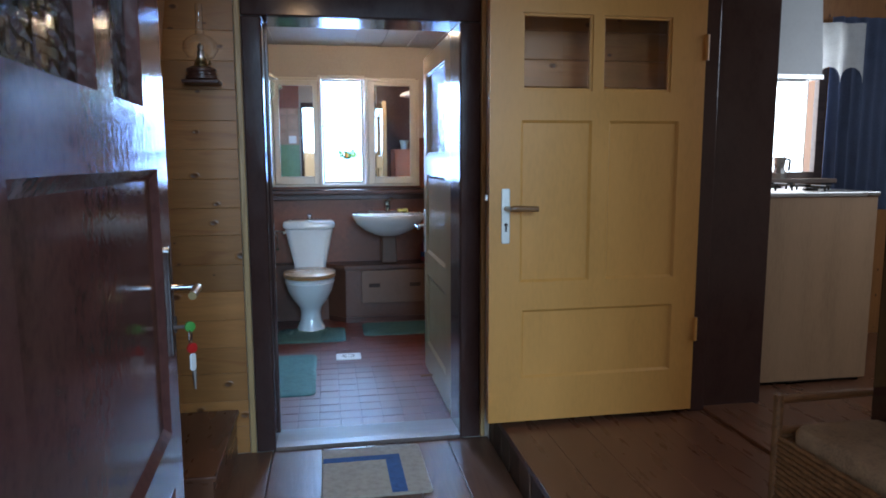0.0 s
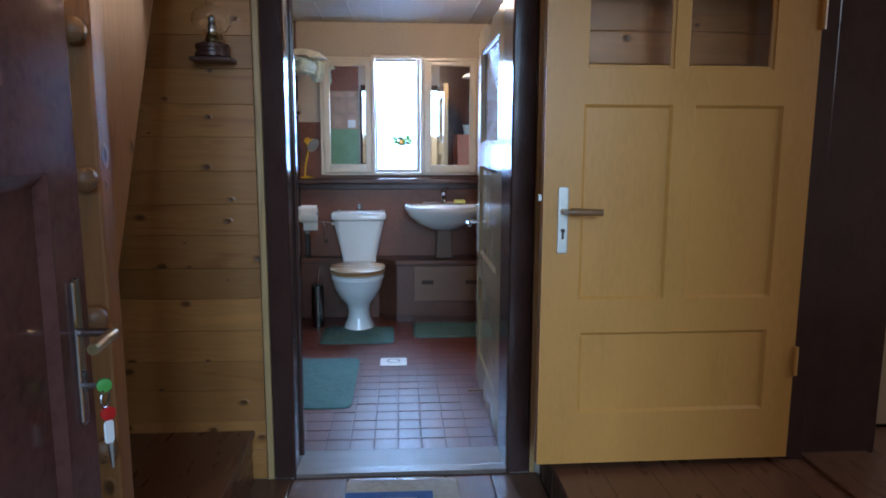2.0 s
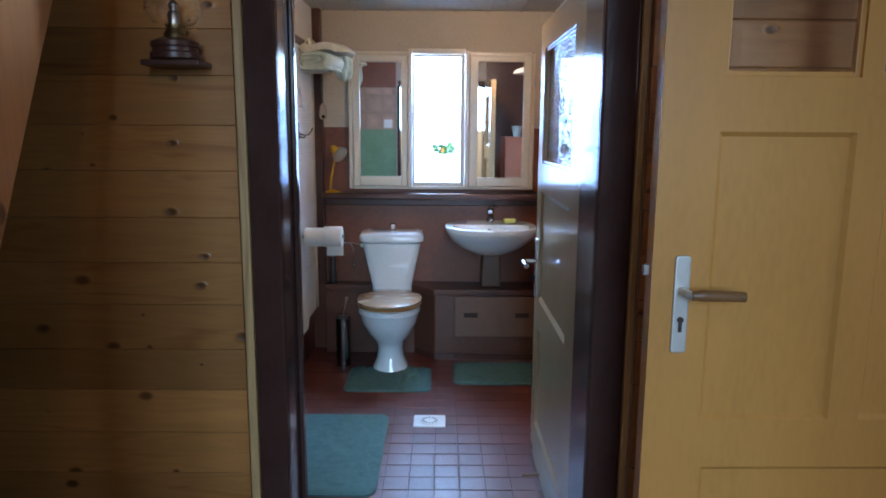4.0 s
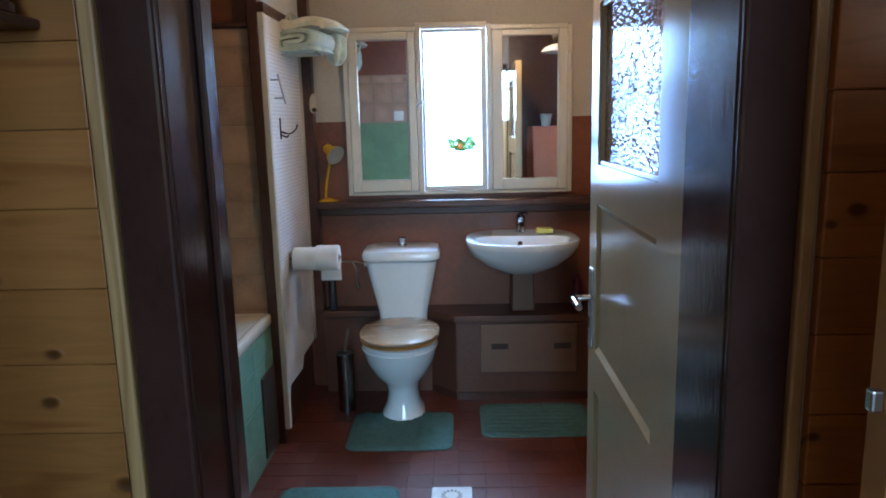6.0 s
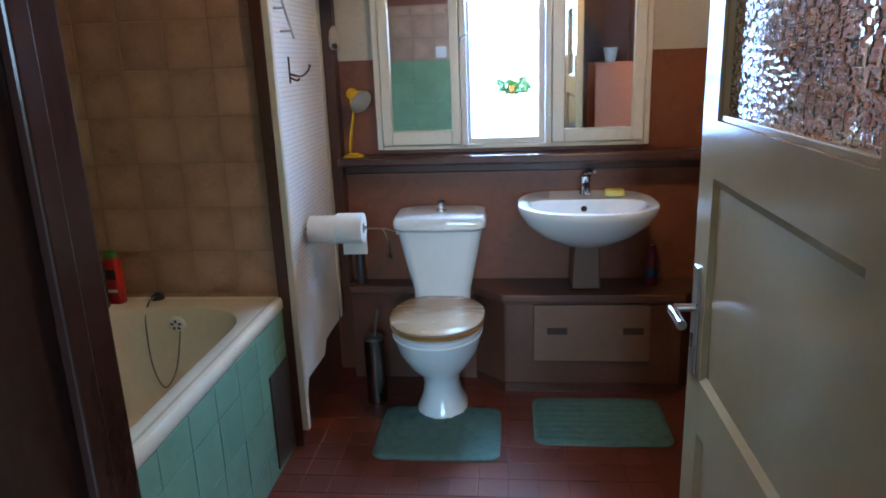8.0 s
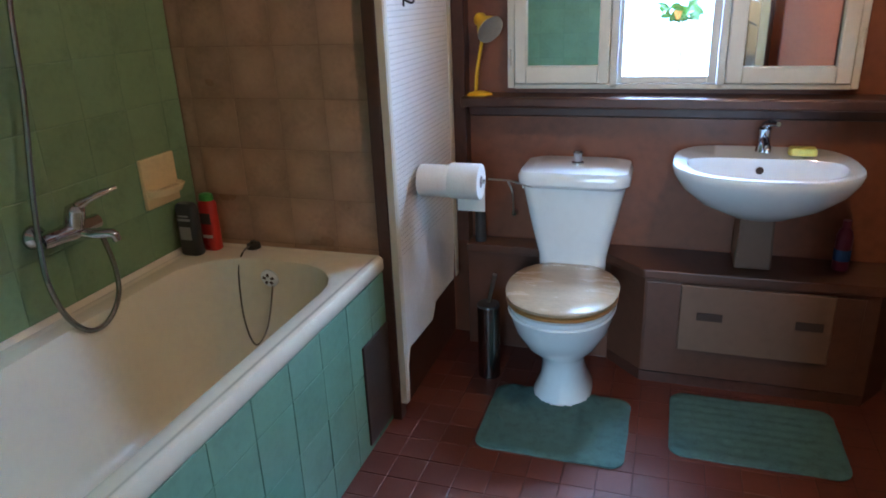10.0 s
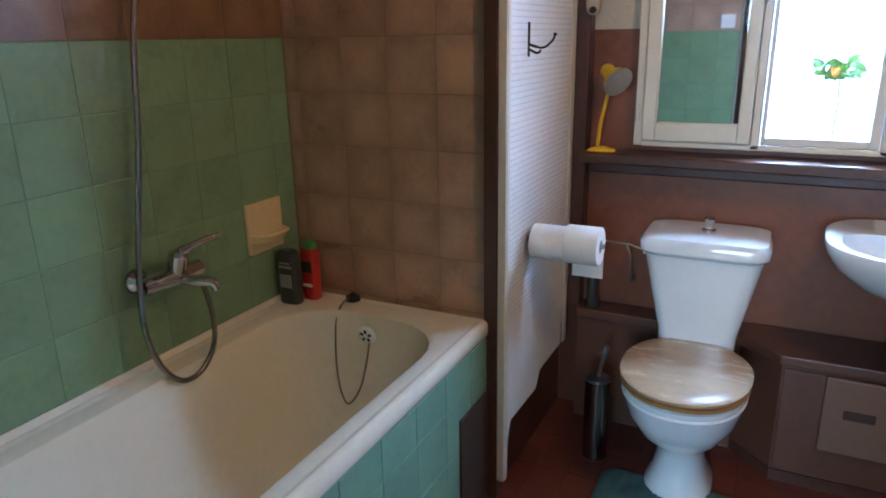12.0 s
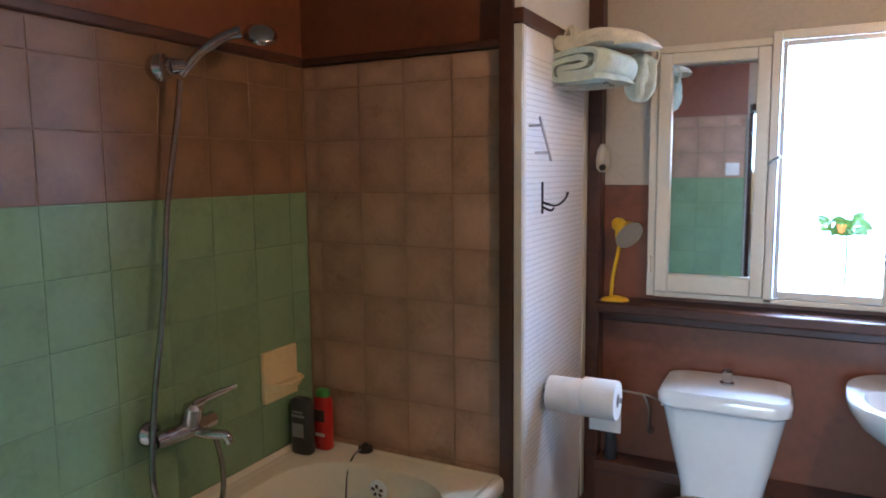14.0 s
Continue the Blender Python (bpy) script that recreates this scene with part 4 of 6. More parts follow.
# wicker chest with a cushion on the raised floor
def wicker_chest(x, y):
    c = thing("wicker_chest", "brown wicker bench with a cane rail, on the raised floor", "bench")
    z0, z1 = STEP, STEP + 0.27
    for zz in [z0 + 0.008 + 0.0165 * i for i in range(17)]:
        pts = []
        for k in range(25):
            yy = y - 0.42 + 0.84 * k / 24
            pts.append((x + 0.004 * math.sin(k * math.pi + zz * 190), yy, zz))
        part("wicker_strand", tube(pts, 0.0085, 6), M["wicker"], c)
        part("wicker_strand", tube([(x + 0.30 * k / 12, y + 0.42 + 0.004 * math.sin(k * math.pi + zz * 190), zz) for k in range(13)], 0.0085, 6), M["wicker"], c)
    part("body", box(x + 0.012, x + 0.33, y - 0.41, y + 0.41, z0, z1 - 0.005), M["wicker"], c)
    for yy in (y - 0.42, y + 0.42):
        part("post", tube([(x, yy, z0), (x, yy, z1 + 0.13)], 0.014, 10), M["wicker"], c)
        part("rail", tube([(x - 0.01, yy, z1 + 0.115), (x + 0.33, yy, z1 + 0.12)], 0.013, 10), M["handle_wood"], c, "bent cane rail")
        part("rail", tube([(x - 0.01, yy, z1 + 0.02), (x + 0.33, yy, z1 + 0.02)], 0.013, 10), M["handle_wood"], c, "bent cane rail")
    q = tagged(part("seat_cushion", hull_box(x + 0.02, x + 0.33, y - 0.40, y + 0.40, z1 - 0.004, z1 + 0.05, 0.05), M["cushion"], None, smooth=True), "flat beige patterned seat cushion on the wicker bench", "cushion")
    return c


wicker_chest(1.365, 1.09)

# kitchen seen through the doorway
c = thing("kitchen_unit", "light plywood kitchen unit with a plain side panel", "cabinet")
part("side_panel", box(1.99, 2.66, 2.64, 2.66, STEP + 0.02, 1.075), M["ply"], c)
part("body", box(1.99, 2.655, 2.662, 3.31, STEP + 0.02, 1.07), M["ply"], c)
part("plinth", box(2.0, 2.65, 2.67, 3.30, STEP, STEP + 0.02), M["dark_metal"], c)
hb = thing("gas_hob", "steel gas hob with black pan grates on the unit", "hob")
part("top_plate", box(1.99, 2.665, 2.63, 3.31, 1.075, 1.098, 0.004), M["steel"], hb)
for x in (2.13, 2.42):
    for y in (2.80, 3.08):
        bm = tube([(x - 0.11, y, 1.122), (x + 0.11, y, 1.122)], 0.006, 6)
        tube([(x, y - 0.11, 1.122), (x, y + 0.11, 1.122)], 0.006, 6, bm=bm)
        for sx, sy in ((-0.1, 0), (0.1, 0), (0, -0.1), (0, 0.1)):
            tube([(x + sx, y + sy, 1.098), (x + sx, y + sy, 1.122)], 0.005, 6, bm=bm)
        part("pan_grate", bm, M["dark_metal"], hb, "black iron grate")
        part("burner", lathe([(0.035, 1.098), (0.035, 1.108), (0.025, 1.113)], 16, Matrix.Translation((x, y, 0))), M["dark_metal"], hb)
m_ = thing("moka_pot", "small steel coffee pot on the kitchen sill", "coffee pot")
part("body", lathe([(0.040, 0), (0.042, 0.03), (0.030, 0.06), (0.036, 0.12), (0.03, 0.125)], 10, Matrix.Translation((2.66, 3.385, 1.138))), M["steel"], m_)
part("handle", tube([(2.70, 3.385, 1.25), (2.73, 3.385, 1.245), (2.725, 3.385, 1.18)], 0.008, 8), M["black_plastic"], m_)
e = thing("cooker_hood", "white sheet metal cooker hood above the hob", "cooker hood")
part("canopy", prism([(2.86, 1.64), (3.26, 1.64), (3.26, 1.70), (3.20, 2.2), (2.90, 2.2), (2.86, 1.70)], 0, 2.0, 2.49, 0.004), M["hood"], e)
part("lip", box(1.995, 2.495, 2.852, 2.859, 1.638, 1.662, 0.002), M["steel"], e, "narrow steel lip")
part("filter", box(2.05, 2.44, 2.90, 3.22, 1.630, 1.639, 0.002), M["steel"], e, "grey grease filter")


def drape(name, label, x0, x1, y, z0, z1, material, waves, depth, scallop=0.0):
    b = bmesh.new()
    n = waves * 8
    rows = []
    for j in range(7):
        t = j / 6
        rows.append([b.verts.new((x0 + (x1 - x0) * i / n, y + depth * math.sin(2 * math.pi * i / 8) * (0.5 + 0.5 * t) + 0.3 * depth * math.sin(i * 0.7), z1 + (z0 + scallop * abs(math.sin(math.pi * i / 8)) - z1) * t)) for i in range(n + 1)])
    for a, c_ in zip(rows, rows[1:]):
        for i in range(n):
            b.faces.new((a[i], a[i + 1], c_[i + 1], c_[i]))
    geom = bmesh.ops.solidify(b, geom=b.faces[:], thickness=0.003)
    return tagged(part(name, b, material, None, "", True), label, "curtain")


drape("valance", "short white lace valance over the kitchen window", 2.79, 3.07, 3.28, 1.67, 2.0, M["white_cloth"], 2, 0.02, 0.09)
drape("blue_curtain", "dark blue cloth curtain beside the kitchen window", 2.925, 3.37, 3.36, 0.95, 2.05, M["blue_cloth"], 6, 0.02)

# ---------------------------------------------------------------- bathroom floor things
def bath_mat(name, x0, x1, y0, y1, label, notch=None, m=None, ribs=False):
    """A thick pile mat; notch: the cut-out round a toilet foot as (x, half width, depth)."""
    nx, ny = 56, 44
    b = bmesh.new()
    grid = {}
    rr = 0.05
    def inside(x, y):
        if notch and ((x - notch[0]) / notch[1]) ** 2 + ((y - y1) / notch[2]) ** 2 < 1:
            return False
        return True
    for i in range(nx + 1):
        for j in range(ny + 1):
            x, y = x0 + (x1 - x0) * i / nx, y0 + (y1 - y0) * j / ny
            e = min(x - x0, x1 - x, y - y0, y1 - y)
            for cx, cy, sx, sy in ((x0 + rr, y0 + rr, -1, -1), (x1 - rr, y0 + rr, 1, -1), (x0 + rr, y1 - rr, -1, 1), (x1 - rr, y1 - rr, 1, 1)):
                dx, dy = (x - cx) * sx, (y - cy) * sy
                if dx > 0 and dy > 0:
                    # a square corner drawn in to a round one
                    k = max(dx, dy) / math.hypot(dx, dy)
                    x, y = cx + dx * k * sx, cy + dy * k * sy
            z = 0.004 + 0.008 * min(1, e / 0.012) + 0.0025 * noise.noise(Vector((x * 14, y * 14, 0)))
            if ribs:
                z += 0.0011 * math.sin(y * 150)
            if notch and math.hypot(x - notch[0], y - (y1 - notch[2])) < 0.22:
                z += 0.016 * max(0, noise.noise(Vector((x * 24, y * 10, 3))))
            jx, jy = 0.003 * noise.noise(Vector((x * 9, y * 9, 5))), 0.003 * noise.noise(Vector((x * 9, y * 9, 9)))
            grid[i, j] = b.verts.new((x + jx, y + jy, max(z, 0.006)))
    for i in range(nx):
        for j in range(ny):
            cx, cy = x0 + (x1 - x0) * (i + 0.5) / nx, y0 + (y1 - y0) * (j + 0.5) / ny
            if inside(cx, cy):
                b.faces.new((grid[i, j], grid[i + 1, j], grid[i + 1, j + 1], grid[i, j + 1]))
    bmesh.ops.delete(b, geom=[v for v in b.verts if not v.link_faces], context="VERTS")
    rim = [e for e in b.edges if len(e.link_faces) == 1]
    ex = bmesh.ops.extrude_edge_only(b, edges=rim)
    for v in [g for g in ex["geom"] if isinstance(g, bmesh.types.BMVert)]:
        v.co.z = 0.0005
    return tagged(part(name, b, M["mat_teal"], None, "", True), label, "bath mat", "teal bath mats")


def floor_drain():
    d_ = thing("floor_drain", "square white metal floor drain in the tiles", "drain")
    part("plate", hull_box(0.112, 0.268, 4.025, 4.16, 0.0, 0.006, 0.008), M["panel_white"], d_)
    bm = lathe([(0.05, 0.006), (0.05, 0.008), (0.046, 0.0085)], 28, Matrix.Translation((0.19, 4.092, 0)))
    part("grate", bm, M["panel_white"], d_, "round white grate")
    for k in range(14):
        a = 2 * math.pi * k / 14
        bm = box(-0.0035, 0.0035, 0.026, 0.041, 0.0086, 0.0093)
        part("slot", moved(bm, pose(0.19, 4.092, 0, 0, 0, math.degrees(a))), M["card"], d_)


floor_drain()
bath_mat("bath_mat", -0.29, 0.19, 4.475, 4.865, "teal cotton toilet mat, rumpled round the foot", (-0.058, 0.102, 0.105))
bath_mat("bath_mat", 0.318, 0.84, 4.592, 4.96, "teal cotton bath mat with ribs, before the washbasin", ribs=True)
bath_mat("bath_mat", -0.47, -0.01, 3.385, 4.165, "long teal cotton bath mat beside the bath")

# ---------------------------------------------------------------- toilet
def oval(cx, cy, rx, ry_front, ry_back, z, n=36, sq=2.2):
    pts = []
    for i in range(n):
        a = 2 * math.pi * i / n
        c, s = math.cos(a), math.sin(a)
        x = rx * abs(c) ** (2 / sq) * (1 if c > 0 else -1)
        y = (ry_back if s > 0 else ry_front) * abs(s) ** (2 / sq) * (1 if s > 0 else -1)
        pts.append((cx + x, cy + y, z))
    return pts


def toilet(cx=-0.058):
    t = thing("toilet", "white close-coupled toilet with a closed wood-effect seat", "toilet")
    # foot and bowl, in one casting
    L = [oval(cx, 4.90, 0.105, 0.135, 0.16, 0.0, sq=2.6), oval(cx, 4.90, 0.102, 0.132, 0.16, 0.02, sq=2.6), oval(cx, 4.90, 0.080, 0.105, 0.15, 0.07), oval(cx, 4.90, 0.074, 0.100, 0.15, 0.13),
         oval(cx, 4.88, 0.086, 0.115, 0.17, 0.18), oval(cx, 4.85, 0.128, 0.165, 0.21, 0.24), oval(cx, 4.84, 0.163, 0.205, 0.24, 0.31), oval(cx, 4.83, 0.178, 0.222, 0.25, 0.37), oval(cx, 4.83, 0.181, 0.226, 0.25, 0.378),
         oval(cx, 4.83, 0.176, 0.22, 0.25, 0.384), oval(cx, 4.83, 0.180, 0.226, 0.25, 0.392), oval(cx, 4.83, 0.180, 0.226, 0.25, 0.402), oval(cx, 4.83, 0.170, 0.215, 0.24, 0.408)]
    part("bowl", rings(L), M["porcelain"], t, "white porcelain bowl and foot", smooth=True)
    L = [oval(cx, 4.83, 0.175, 0.218, 0.20, 0.410), oval(cx, 4.83, 0.186, 0.232, 0.205, 0.414), oval(cx, 4.83, 0.187, 0.233, 0.205, 0.424), oval(cx, 4.83, 0.180, 0.226, 0.2, 0.428)]
    part("seat_ring", rings(L), M["seat_edge"], t, "honey brown wooden seat ring", smooth=True)
    L = [oval(cx, 4.83, 0.180, 0.226, 0.20, 0.430), oval(cx, 4.83, 0.188, 0.235, 0.207, 0.433), oval(cx, 4.83, 0.189, 0.236, 0.208, 0.441), oval(cx, 4.83, 0.182, 0.228, 0.2, 0.447), oval(cx, 4.84, 0.13, 0.16, 0.15, 0.450)]
    part("seat_lid", rings(L), M["seat_wood"], t, "pale wood-grain seat lid", smooth=True)
    for s in (-0.075, 0.075):
        part("seat_hinge", lathe([(0.013, 0.408), (0.013, 0.428), (0.010, 0.433)], 14, Matrix.Translation((cx + s, 5.035, 0))), M["chrome"], t)
    # cistern, wider at the top
    def rect(hw, y0, y1, z, r):
        pts = []
        for px, py, s in ((cx + hw - r, y1 - r, 0), (cx - hw + r, y1 - r, 1), (cx - hw + r, y0 + r, 2), (cx + hw - r, y0 + r, 3)):
            for k in range(6):
                a = math.pi / 2 * (s + k / 5)
                pts.append((px + r * math.cos(a), py + r * math.sin(a), z))
        return pts
    L = [rect(0.118, 5.02, 5.19, 0.408, 0.03), rect(0.122, 5.015, 5.195, 0.47, 0.04), rect(0.150, 4.995, 5.21, 0.60, 0.045), rect(0.178, 4.985, 5.225, 0.735, 0.05)]
    part("cistern", rings(L), M["porcelain"], t, smooth=True)
    L = [rect(0.180, 4.982, 5.227, 0.737, 0.05), rect(0.192, 4.970, 5.232, 0.748, 0.055), rect(0.194, 4.968, 5.233, 0.775, 0.055), rect(0.184, 4.978, 5.228, 0.793, 0.05), rect(0.150, 5.01, 5.21, 0.800, 0.05)]
    part("cistern_lid", rings(L), M["porcelain"], t, smooth=True)
    part("flush_button", lathe([(0.022, 0.799), (0.022, 0.806), (0.015, 0.809), (0.015, 0.834), (0.017, 0.840), (0.012, 0.846)], 20, Matrix.Translation((cx + 0.004, 5.10, 0))), M["chrome"], t, "chrome pull knob", smooth=True)
    bm = tube([(cx - 0.19, 5.12, 0.706), (cx - 0.25, 5.14, 0.715), (cx - 0.34, 5.16, 0.712)], 0.0035, 8)
    tube([(cx - 0.262, 5.15, 0.71), (cx - 0.245, 5.16, 0.66), (cx - 0.25, 5.19, 0.57)], 0.004, 8, bm=bm, smooth_path=4)
    part("supply_pipe", bm, M["steel"], t)
    part("valve", lathe([(0.012, 0), (0.014, 0.012), (0.009, 0.03)], 12, pose(cx - 0.25, 5.235, 0.565, 90)), M["chrome"], t)
    part("pipe_nut", lathe([(0.011, 0), (0.011, 0.02)], 8, pose(cx - 0.178, 5.12, 0.704, 0, -90, 0)), M["panel_white"], t)


toilet()
br = thing("toilet_brush", "toilet brush standing in its slim brushed steel holder", "toilet brush")
part("holder", lathe([(0.042, 0.0), (0.042, 0.29), (0.038, 0.29), (0.037, 0.28)], 24, Matrix.Translation((-0.345, 4.93, 0))), M["dark_chrome"], br, "brushed steel holder", smooth=True)
part("lid", lathe([(0.043, 0.291), (0.040, 0.30), (0.010, 0.305)], 24, Matrix.Translation((-0.345, 4.93, 0))), M["black_plastic"], br, smooth=True)
part("handle", tube([(-0.345, 4.93, 0.30), (-0.318, 4.925, 0.42)], [0.006, 0.009], 10), M["steel"], br)

# ---------------------------------------------------------------- washbasin and casing
def basin():
    cx = 0.540
    w = thing("washbasin", "white oval washbasin hung on the window wall", "washbasin")
    def dish(rx, yf, yb, z, n=44):
        pts = []
        for i in range(n):
            a = 2 * math.pi * i / n
            c, s = math.cos(a), math.sin(a)
            if s > 0:
                x = rx * (abs(c) ** 0.27) * (1 if c > 0 else -1) * (1 - 0.16 * s ** 2)
                y = yb * s ** 0.55
            else:
                x, y = rx * (abs(c) ** 0.9) * (1 if c > 0 else -1), yf * -(abs(s) ** 0.92)
            pts.append((cx + x, 4.98 + y, z))
        return pts
    L = [dish(0.05, 0.03, 0.12, 0.675), dish(0.10, 0.075, 0.18, 0.685), dish(0.185, 0.135, 0.23, 0.725), dish(0.245, 0.190, 0.255, 0.775), dish(0.270, 0.212, 0.262, 0.815), dish(0.276, 0.218, 0.264, 0.838), dish(0.273, 0.215, 0.262, 0.846), dish(0.262, 0.204, 0.258, 0.850),
         dish(0.232, 0.178, 0.10, 0.842), dish(0.225, 0.170, 0.09, 0.825), dish(0.19, 0.14, 0.07, 0.765), dish(0.11, 0.08, 0.04, 0.725), dish(0.03, 0.02, 0.012, 0.718)]
    part("bowl", rings(L), M["porcelain"], w, smooth=True)
    part("waste", lathe([(0.024, 0.717), (0.024, 0.723), (0.016, 0.7235)], 20, Matrix.Translation((cx, 4.98, 0))), M["chrome"], w)
    part("overflow", lathe([(0.012, 0), (0.012, 0.006), (0.008, 0.0065)], 16, pose(cx - 0.005, 5.064, 0.806, 72)), M["hatch_slot"], w, "dark round overflow hole")
    w2 = tagged(part("half_pedestal", prism([(cx - 0.048, 0.452), (cx + 0.072, 0.452), (cx + 0.064, 0.72), (cx - 0.040, 0.72)], 1, 5.085, 5.235, 0.008), M["hatch"], None), "tapered beige boxed pedestal below the basin", "pedestal")
    f_ = thing("basin_tap", "chrome single-lever basin mixer tap", "tap")
    tx, ty, tz = cx + 0.008, 5.165, 0.850
    part("body", lathe([(0.024, 0), (0.022, 0.01), (0.019, 0.03), (0.021, 0.06), (0.022, 0.075), (0.012, 0.084)], 20, Matrix.Translation((tx, ty, tz))), M["chrome"], f_, smooth=True)
    part("spout", tube([(tx, ty, tz + 0.035), (tx, ty - 0.05, tz + 0.045), (tx, ty - 0.105, tz + 0.03), (tx, ty - 0.112, tz + 0.018)], [0.014, 0.013, 0.012, 0.011], 14, smooth_path=4), M["chrome"], f_, smooth=True)
    part("lever", tube([(tx, ty, tz + 0.084), (tx + 0.01, ty - 0.03, tz + 0.098), (tx + 0.028, ty - 0.085, tz + 0.105)], [0.014, 0.011, 0.008], 12, smooth_path=3), M["chrome"], f_, smooth=True)
    tagged(part("soap_bar", hull_box(cx + 0.082, cx + 0.165, 5.10, 5.155, 0.850, 0.874, 0.014), M["soap"], None, smooth=True), "yellow bar of soap on the basin rim", "soap")


basin()
cas = thing("pipe_casing", "brown boxed pipe casing with a painted ledge", "casing")
foot = [(-0.49, 5.255), (-0.49, 5.165), (0.075, 5.165), (0.205, 5.035), (0.945, 5.035), (1.035, 5.165), (1.095, 5.165), (1.095, 5.255)]
part("body", prism(foot, 2, 0.0, 0.412, 0.003), M["box_wood"], cas)
ledge = [(-0.49, 5.257), (-0.49, 5.150), (0.068, 5.150), (0.198, 5.020), (0.952, 5.020), (1.045, 5.150), (1.097, 5.150), (1.097, 5.257)]
part("ledge", prism(ledge, 2, 0.413, 0.448, 0.006), M["box_wood"], cas, "thick brown ledge")
part("skirting", prism([(0.075, 5.160), (0.205, 5.028), (0.94, 5.028), (0.94, 5.034), (0.208, 5.034), (0.078, 5.166)], 2, 0.0, 0.04), M["brown_trim"], cas)
part("casing_panel", box(0.212, 0.90, 5.028, 5.034, 0.045, 0.40, 0.002), M["box_wood"], cas)
hpan = part("hatch", box(0.328, 0.812, 5.012, 5.027, 0.152, 0.405, 0.004), M["hatch"], cas, "paler hatch with two finger slots")
for x in (0.385, 0.70):
    part("finger_slot", box(x, x + 0.085, 5.009, 5.0125, 0.275, 0.305, 0.002), M["hatch_slot"], hpan)
pb = thing("shampoo_bottle", "magenta plastic bottle standing on the brown ledge", "bottle")
part("body", lathe([(0.024, 0.449), (0.026, 0.455), (0.026, 0.57), (0.02, 0.59), (0.012, 0.60)], 18, Matrix.Translation((0.835, 5.16, 0))), M["pink_plastic"], pb, smooth=True)
part("cap", lathe([(0.013, 0.60), (0.013, 0.625)], 14, Matrix.Translation((0.835, 5.16, 0))), M["pink_plastic"], pb)
part("label", lathe([(0.0265, 0.485), (0.0265, 0.525)], 18, Matrix.Translation((0.835, 5.16, 0)), caps=(False, False)), M["rug_blue"], pb, "dark blue printed band")
rk = thing("wall_rack", "cream painted wooden rack with short pegs on the side wall", "rack")
part("board", prism([(4.55, 0.60), (4.93, 0.60), (4.97, 0.70), (4.97, 1.02), (4.55, 1.02)], 0, 1.045, 1.098, 0.004), M["cream"], rk)
for z in (0.70, 0.84, 0.96):
    part("peg", tube([(1.045, 4.90, z), (0.985, 4.90, z + 0.004)], 0.009, 10), M["cream"], rk)

